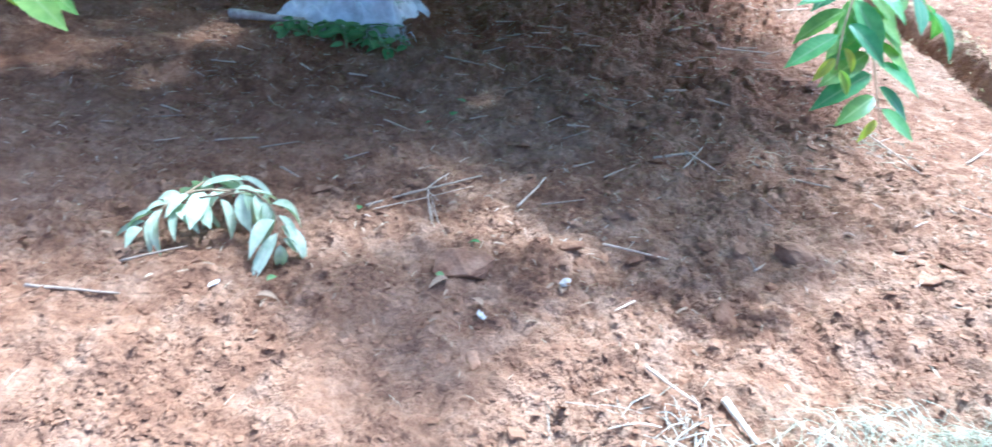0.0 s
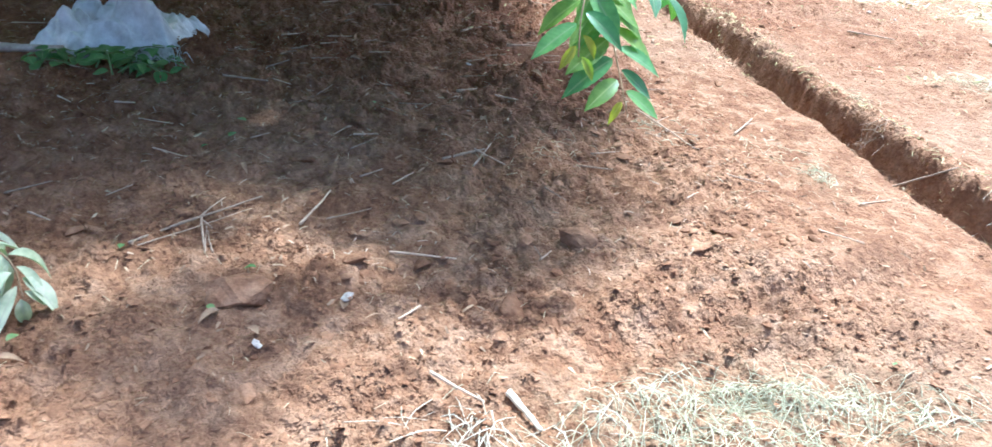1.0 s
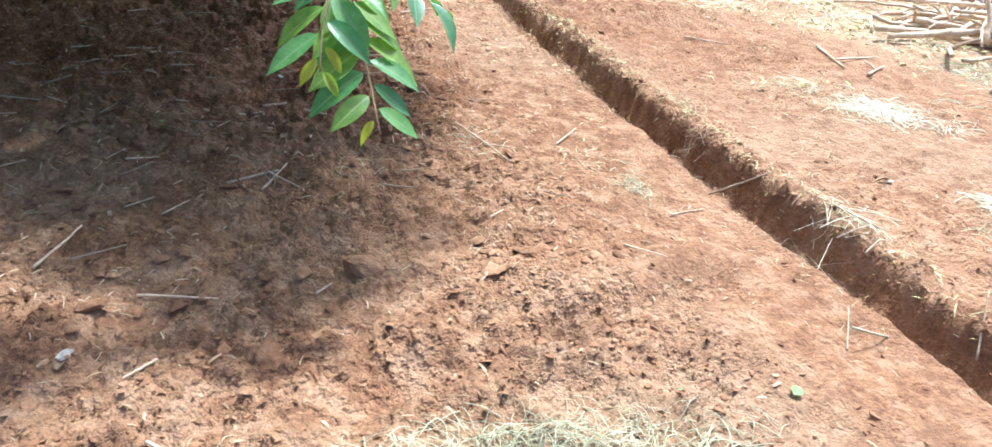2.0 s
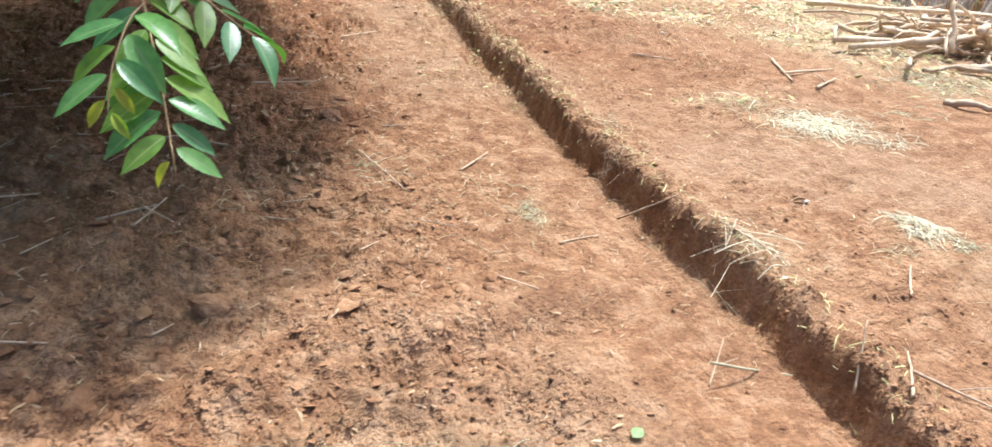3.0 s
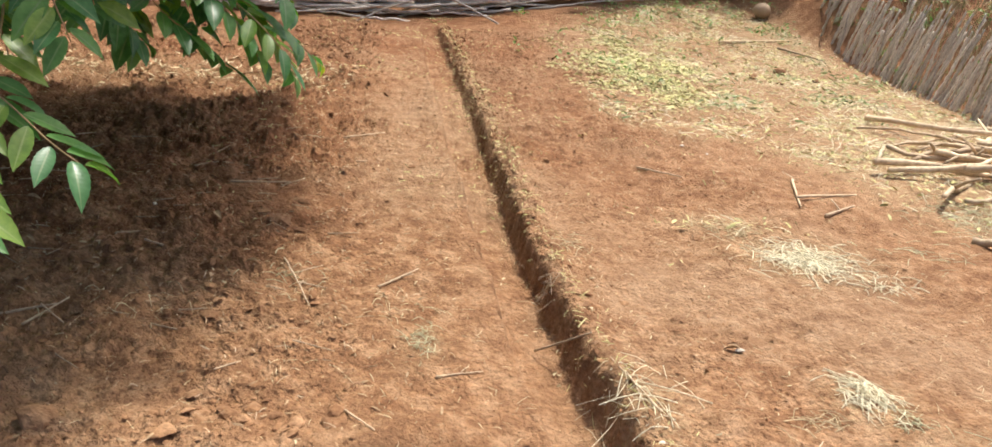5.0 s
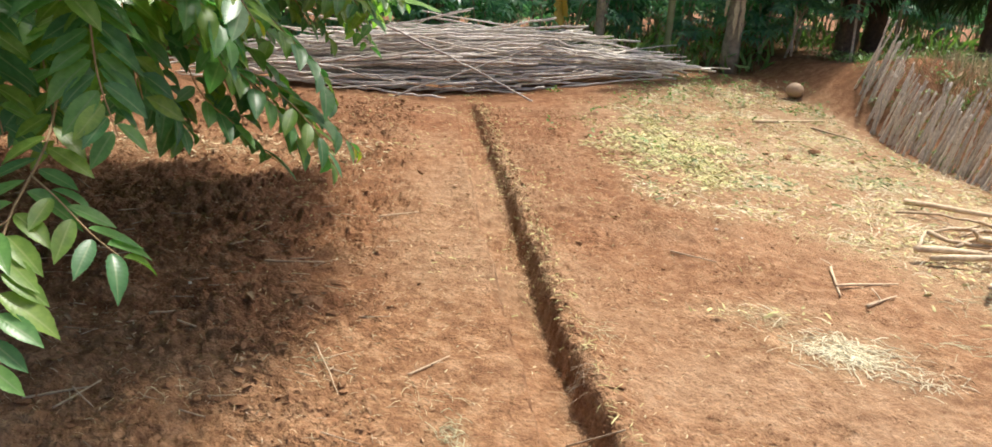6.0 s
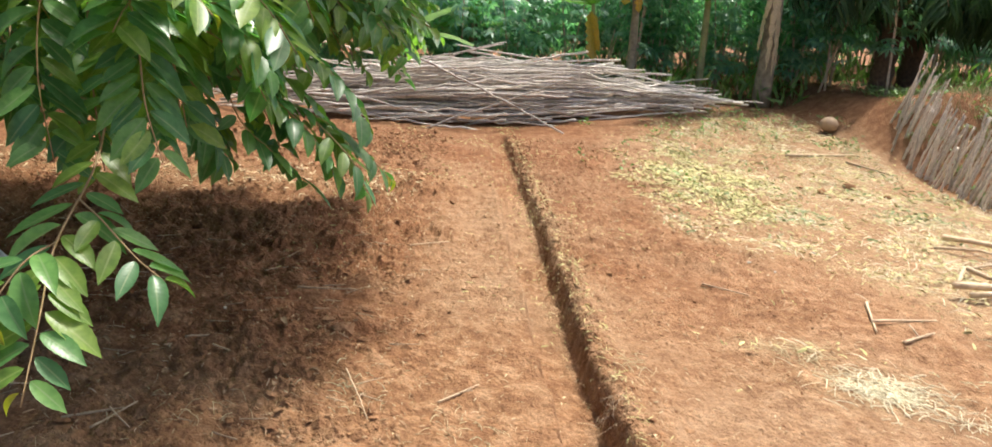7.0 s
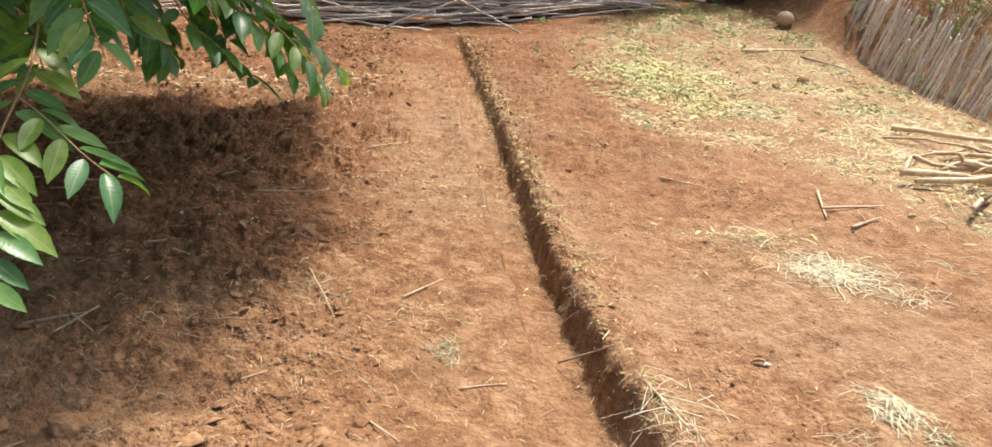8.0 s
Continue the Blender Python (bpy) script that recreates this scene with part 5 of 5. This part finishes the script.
def bank_scrub():
    """Dry grass and thin scrub that covers the bank behind the leaned stems."""
    g = np.random.default_rng(38)
    n = 40000
    y = g.uniform(3.0, 13.5, n)
    x = np.interp(y, FOOT_Y, FOOT_X) + 0.25 + 2.2 * g.random(n) ** 1.4
    x = np.where(y > 11, x - 0.5 * (y - 11), x)
    keep = g.random(n) < (0.25 + 0.6 * sstep(-0.3, 0.3, vnoise(x * 1.6, y * 1.6, 97))) * (1 - 0.8 * sstep(9.3, 10.6, y)) * sstep(0.15, 0.9, x - np.interp(y, FOOT_Y, FOOT_X))
    x, y = x[keep], y[keep]
    n = len(x)
    lean = g.normal(0, 0.45, (n, 3))
    along = np.array([0.15, 0, 1.0]) + lean
    blade_v = np.array([(-0.5, 0, 0), (0.5, 0, 0), (-0.35, 0.55, 0.05), (0.35, 0.55, 0.05), (-0.05, 1, 0.2), (0.05, 1, 0.2)])
    blade_f = np.array([(0, 1, 3, 2), (2, 3, 5, 4)])
    m = frames_from(np.stack([x, y, ground_z(x, y) - 0.01], 1), along, g.normal(0, 1, (n, 3)), g.uniform(0.06, 0.24, n))
    m[:, :, 0] *= 0.045
    v, f = spread(blade_v, blade_f, m)
    half = (len(f) // 3) * 2
    tagged(new("dry_scrub", mesh_np("dry_scrub", v, f[:half], [STRAW])), "dry straw-coloured grass and scrub on the earth bank", "grass", kind="stuff")
    tagged(new("green_scrub", mesh_np("green_scrub", v, f[half:], [GREENGRASS])), "green grass blades among the dry scrub on the bank", "grass", kind="stuff")


def bank_weeds():
    """Small leafy weeds on the bank, at its foot and round the cut grass."""
    g = np.random.default_rng(46)
    n = 480
    y = 7.0 + 6.2 * g.random(n) ** 0.8
    foot = np.interp(y, FOOT_Y, FOOT_X)
    x = np.where(g.random(n) < 0.55, foot + g.uniform(0.1, 2.4, n), g.uniform(3.2, 7.3, n))
    keep = (x > foot) | ((y > 10.2) & (litter_cover(x, y) > 0.08)) | (g.random(n) < 0.06)
    x, y = x[keep], y[keep]
    mats = []
    for px, py, pz in zip(x, y, ground_z(x, y)):
        k = int(g.integers(7, 16))
        a = g.uniform(0, 6.28, k)
        out = np.stack([np.cos(a), np.sin(a), g.uniform(0.1, 1.1, k)], 1)
        root = np.array([px, py, pz]) + np.stack([g.normal(0, 0.05, k), g.normal(0, 0.05, k), g.uniform(0, 0.12, k)], 1)
        mats.append(frames_from(root, out, np.array([0, 0, 1.0]) + g.normal(0, 0.4, (k, 3)), g.uniform(0.03, 0.075, k)))
    v, f, rb = leaf_shape(3, 0.45, 0.2, 0.25)
    m = np.concatenate(mats)
    vv, ff = spread(v, f, m)
    tagged(new("bank_weeds", mesh_np("bank_weeds", vv, ff, [FRESHWEED], rib=np.tile(rb, len(m)))), "small leafy green weeds along the bank and cut grass", "weeds", kind="stuff")


def undergrowth():
    """Weeds and suckers at the feet of the cassava and banana plants."""
    g = np.random.default_rng(45)
    n = 7000
    x, y = g.uniform(-11, 12, n), 12.9 + 3.6 * g.random(n) ** 1.4
    keep = (g.random(n) < 0.4 + 0.6 * sstep(-0.3, 0.3, vnoise(x * 0.9, y * 0.9, 98))) & ~((x > 7.3) & (y < 13.6))
    x, y = x[keep], y[keep]
    n = len(x)
    blade_v = np.array([(-0.5, 0, 0), (0.5, 0, 0), (-0.6, 0.55, 0.08), (0.6, 0.55, 0.08), (-0.05, 1, -0.1), (0.05, 1, -0.1)])
    blade_f = np.array([(0, 1, 3, 2), (2, 3, 5, 4)])
    along = np.array([0, -0.1, 1.0]) + g.normal(0, 0.5, (n, 3))
    m = frames_from(np.stack([x, y, ground_z(x, y) + 0.35 * g.random(n) ** 2 - 0.01], 1), along, g.normal(0, 1, (n, 3)), g.uniform(0.12, 0.36, n))
    m[:, :, 0] *= 0.13
    v, f = spread(blade_v, blade_f, m)
    tagged(new("undergrowth", mesh_np("undergrowth", v, f, [FRESHWEED], rib=np.full(len(v), 0.6))), "low green weeds at the feet of the cassava plants", "weeds", kind="stuff")


scattered()
bank_scrub()
bank_weeds()
undergrowth()


def straw_clump(cx, cy, rx, ry, n, length, seed, mat=STRAW, label="loose clump of pale dry straw on the soil", name="straw_clump", high=0.018, heading=None, r=0.0012):
    g = np.random.default_rng(seed)
    pairs = []
    o = np.array([cx, cy, gz(cx, cy)])
    for i in range(n):
        x, y = cx + g.normal(0, rx * 0.62), cy + g.normal(0, ry * 0.62)
        a = g.uniform(0, 6.28) if heading is None else radians(heading) + g.normal(0, 0.6)
        ln = length * g.uniform(0.5, 1.3)
        d = np.array([math.cos(a), math.sin(a), 0]) * ln / 2
        z0 = gz(x, y) + high * g.random() * math.exp(-((x - cx) / rx) ** 2 - ((y - cy) / ry) ** 2)
        za, zb = gz(x - d[0], y - d[1]), gz(x + d[0], y + d[1])
        c = np.array([x, y, max(z0, 0.5 * (za + zb)) + 0.004])
        pa, pb = c - d, c + d
        pa[2], pb[2] = max(za + 0.003, c[2] - 0.03), max(zb + 0.003, c[2] - 0.03)
        pairs.append(tube(smooth_line([pa, c + (g.normal(0, 0.005), g.normal(0, 0.005), 0.006), pb], 5) - o, r * g.uniform(0.6, 1.4), 4, False))
    ob = new(name, tube_mesh(name, pairs, mat))
    ob.location = o
    return tagged(ob, label, "straw", kind="stuff")


straw_clump(2.99, 2.14, 0.13, 0.19, 34, 0.10, 51, PALESTRAW, "tangle of dry straw hanging over the trench's edge", high=0.012, r=0.0012)
straw_clump(2.97, 2.10, 0.14, 0.14, 16, 0.21, 71, PALESTRAW, "long dry straws over the trench's edge", high=0.02, r=0.0016)
straw_clump(4.13, 3.32, 0.19, 0.15, 330, 0.10, 52, PALESTRAW, r=0.0019, high=0.014)
straw_clump(4.38, 3.10, 0.13, 0.09, 40, 0.10, 53, PALESTRAW, r=0.0014, high=0.01)
straw_clump(3.86, 3.66, 0.17, 0.12, 60, 0.11, 54, STRAW, r=0.0013, high=0.008)
straw_clump(4.75, 3.45, 0.22, 0.12, 30, 0.10, 72, PALEGRASS, "thin scatter of pale grass on the soil", r=0.0014, high=0.008)
straw_clump(3.80, 2.19, 0.07, 0.09, 130, 0.09, 55, PALESTRAW, heading=115, r=0.0016, high=0.012)
straw_clump(3.56, 2.03, 0.10, 0.07, 26, 0.08, 56, STRAW, high=0.006)
straw_clump(3.88, 2.02, 0.06, 0.05, 26, 0.06, 73, PALEGRASS, "few blades of pale grass on the soil", high=0.008)
straw_clump(4.12, 1.72, 0.22, 0.13, 170, 0.10, 57, PALEGRASS, "clump of half-dry pale grass on the soil", r=0.0014, high=0.012)
straw_clump(1.48, 1.24, 0.36, 0.07, 420, 0.07, 58, PALEGRASS, "flattened pale half-dry grass on the soil", high=0.010, r=0.0009)
straw_clump(1.30, 1.10, 0.36, 0.10, 330, 0.08, 59, PALEGRASS, "flattened pale dry grass on the soil", high=0.010, r=0.0009)
straw_clump(0.80, 1.16, 0.22, 0.06, 50, 0.10, 60, PALESTRAW, high=0.008)
straw_clump(1.85, 1.17, 0.20, 0.06, 60, 0.08, 74, PALEGRASS, "thin pale grass on the soil", high=0.008)
straw_clump(2.28, 2.47, 0.05, 0.09, 40, 0.05, 61, PALEGRASS, "small dry weed tuft on the path", high=0.008)
straw_clump(5.50, 4.00, 0.30, 0.25, 170, 0.14, 62, PALEGRASS, "clump of half-green grass beside the cut branches")
straw_clump(2.98, 3.35, 0.06, 0.10, 22, 0.10, 63, label="dry rootlets on the trench's edge")
straw_clump(2.80, 2.95, 0.06, 0.10, 16, 0.12, 64, DRYTWIG, "dry rootlets sticking from the trench's edge")
straw_clump(2.18, 2.72, 0.12, 0.12, 26, 0.06, 75, STRAW, "thin scatter of rootlets on the dug soil", high=0.006)
straw_clump(1.72, 2.95, 0.14, 0.14, 26, 0.06, 76, PALEGRASS, "thin scatter of wilted grass on the dug soil", high=0.008)
straw_clump(1.20, 2.65, 0.22, 0.16, 30, 0.06, 77, STRAW, "thin scatter of rootlets on the dug soil", high=0.008)


def weed_heap():
    """Pulled green weeds in front of the sack."""
    g = np.random.default_rng(41)
    for i in range(15):
        x, y = g.normal(-0.62, 0.20), g.normal(3.52, 0.12)
        root = tagged(new("pulled_weed"), "pulled green weed with broad leaves lying by the sack", "weed", "pulled weeds")
        a = g.uniform(0, 6.28)
        d = np.array([math.cos(a), math.sin(a), 0]) * 0.11
        root.location = (x, y, gz(x, y) + 0.02)
        d[2] = g.normal(0, 0.02)
        pts = [-d, (g.normal(0, 0.02), g.normal(0, 0.02), 0.02 + 0.03 * g.random()), d]
        part("stalk", tube_mesh("stalk", [tube(smooth_line(pts, 7), np.linspace(0.004, 0.0025, 7), 5)], GREENGRASS), root)
        m, line = leaf_frames(np.array(pts), 7, 0.085, 0.1, g, 0.15, 0.4)
        for k in range(7):
            lf = part("leaf", WEED_MESH[int(g.integers(3))], root)
            lf.matrix_basis = to_matrix(m[k])


WEED_MESH = [mesh_np("leaf", v, f, [FRESHWEED], rib=r) for v, f, r in (leaf_shape(6, 0.6, 0.2, 0.2), leaf_shape(6, 0.5, 0.3, 0.3), leaf_shape(6, 0.7, 0.1, 0.1))]
weed_heap()


def fallen_sprig():
    """The wilted leafy twig on the dug soil."""
    g = np.random.default_rng(43)
    x, y = -0.46, 1.70
    root = tagged(new("wilted_sprig"), "wilted grey-green leafy twig lying on dug soil", "twig")
    o = np.array([x, y, gz(x, y)])
    root.location = o
    for pts, n in (([(0.02, 0.06, 0.10), (-0.10, 0.03, 0.11), (-0.18, -0.03, 0.08), (-0.23, -0.10, 0.03)], 14), ([(-0.06, 0.06, 0.10), (0.05, 0.04, 0.12), (0.13, -0.01, 0.09), (0.17, -0.08, 0.04)], 14), ([(-0.14, 0.0, 0.10), (-0.10, 0.09, 0.11), (-0.05, 0.18, 0.09)], 8), ([(-0.25, -0.02, 0.05), (-0.10, 0.0, 0.10), (0.03, 0.03, 0.12)], 8)):
        stem = part("stem", tube_mesh("stem", [tube(smooth_line(pts, 9), np.linspace(0.004, 0.002, 9), 5)], TWIG), root)
        m, line = leaf_frames(np.array(pts), n, 0.115, 0.15, g, 0.38, 0.7, 0.7)
        m[:, :, :3] += g.normal(0, 0.028, (n, 3, 3))
        m[:, :, 0] *= 1.1
        for k in range(n):
            lf = part("leaf", WILT_MESH[int(g.integers(3))], stem)
            lf.matrix_basis = to_matrix(m[k])


fallen_sprig()


def fallen_leaf(x, y, size, mat_mesh, rz, label="single dead leaf lying on the soil"):
    ob = new("fallen_leaf", mat_mesh)
    set_down(ob, x, y, 0.012, 6, 8, rz, size)
    return tagged(ob, label, "leaf", "fallen leaves")


DEAD_MESH = [mesh_np("fallen_leaf", v, f, [DEADLEAF], rib=r) for v, f, r in (leaf_shape(6, 0.4, 0.4, 0.3), leaf_shape(6, 0.3, 0.6, 0.5))]
for i, (x, y) in enumerate(((1.45, 2.85), (1.17, 3.17), (-0.02, 2.55), (0.1, 2.45), (0.42, 3.6), (0.2, 1.72), (0.28, 1.5), (0.25, 3.0), (1.0, 2.95), (0.6, 3.2), (0.1, 3.6), (-0.9, 3.3), (1.6, 3.0), (0.85, 3.6), (1.3, 3.5), (-0.3, 1.45), (0.48, 1.58), (3.45, 2.44), (0.18, 1.58))):
    fallen_leaf(x, y, 0.055 + 0.02 * ((i * 37) % 10) / 10, DEAD_MESH[i % 2], i * 67)

for i, (x, y) in enumerate(((-0.15, 1.90), (0.24, 1.77), (0.03, 2.72), (0.14, 1.60), (-0.29, 1.50), (0.05, 2.85), (-0.05, 2.62), (1.90, 1.36), (2.20, 1.30), (0.55, 3.05))):
    fallen_leaf(x, y, 0.03 + 0.008 * (i % 3), WEED_MESH[i % 3], i * 83, "small fresh green leaf dropped on the soil")


def pebble(x, y, size, seed):
    """A small flat whitish scrap, modelled after bits of husk."""
    bm = bmesh.new()
    bmesh.ops.create_icosphere(bm, subdivisions=2, radius=size)
    for v in bm.verts:
        v.co *= 0.8 + 0.5 * noise.noise(v.co / size * 1.6 + Vector((seed, 0, 0)))
        v.co.z *= 0.28
        v.co.y *= 0.55
    me = bpy.data.meshes.new("pebble")
    bm.to_mesh(me)
    bm.free()
    me.materials.append(PALESCRAP)
    ob = tagged(new("pebble", me), "small flat whitish scrap lying on the soil", "stone", "pale stones")
    ob.matrix_basis = pose(x, y, gz(x, y) + size * 0.3, 0, 0, seed * 61)


PALESCRAP = plain_material("whitish_scrap", ((0.48, 0.41, 0.32), (0.72, 0.65, 0.54)), 60, 0.9)
for i, (x, y, s) in enumerate(((0.49, 1.62, 0.026), (0.28, 1.47, 0.022), (3.45, 2.44, 0.024), (-0.42, 1.47, 0.02), (1.0, 3.6, 0.02), (4.05, 5.1, 0.022), (4.2, 5.0, 0.018), (4.7, 5.6, 0.022), (3.0, 1.9, 0.015), (4.6, 2.6, 0.018))):
    pebble(x, y, s, i + 1)
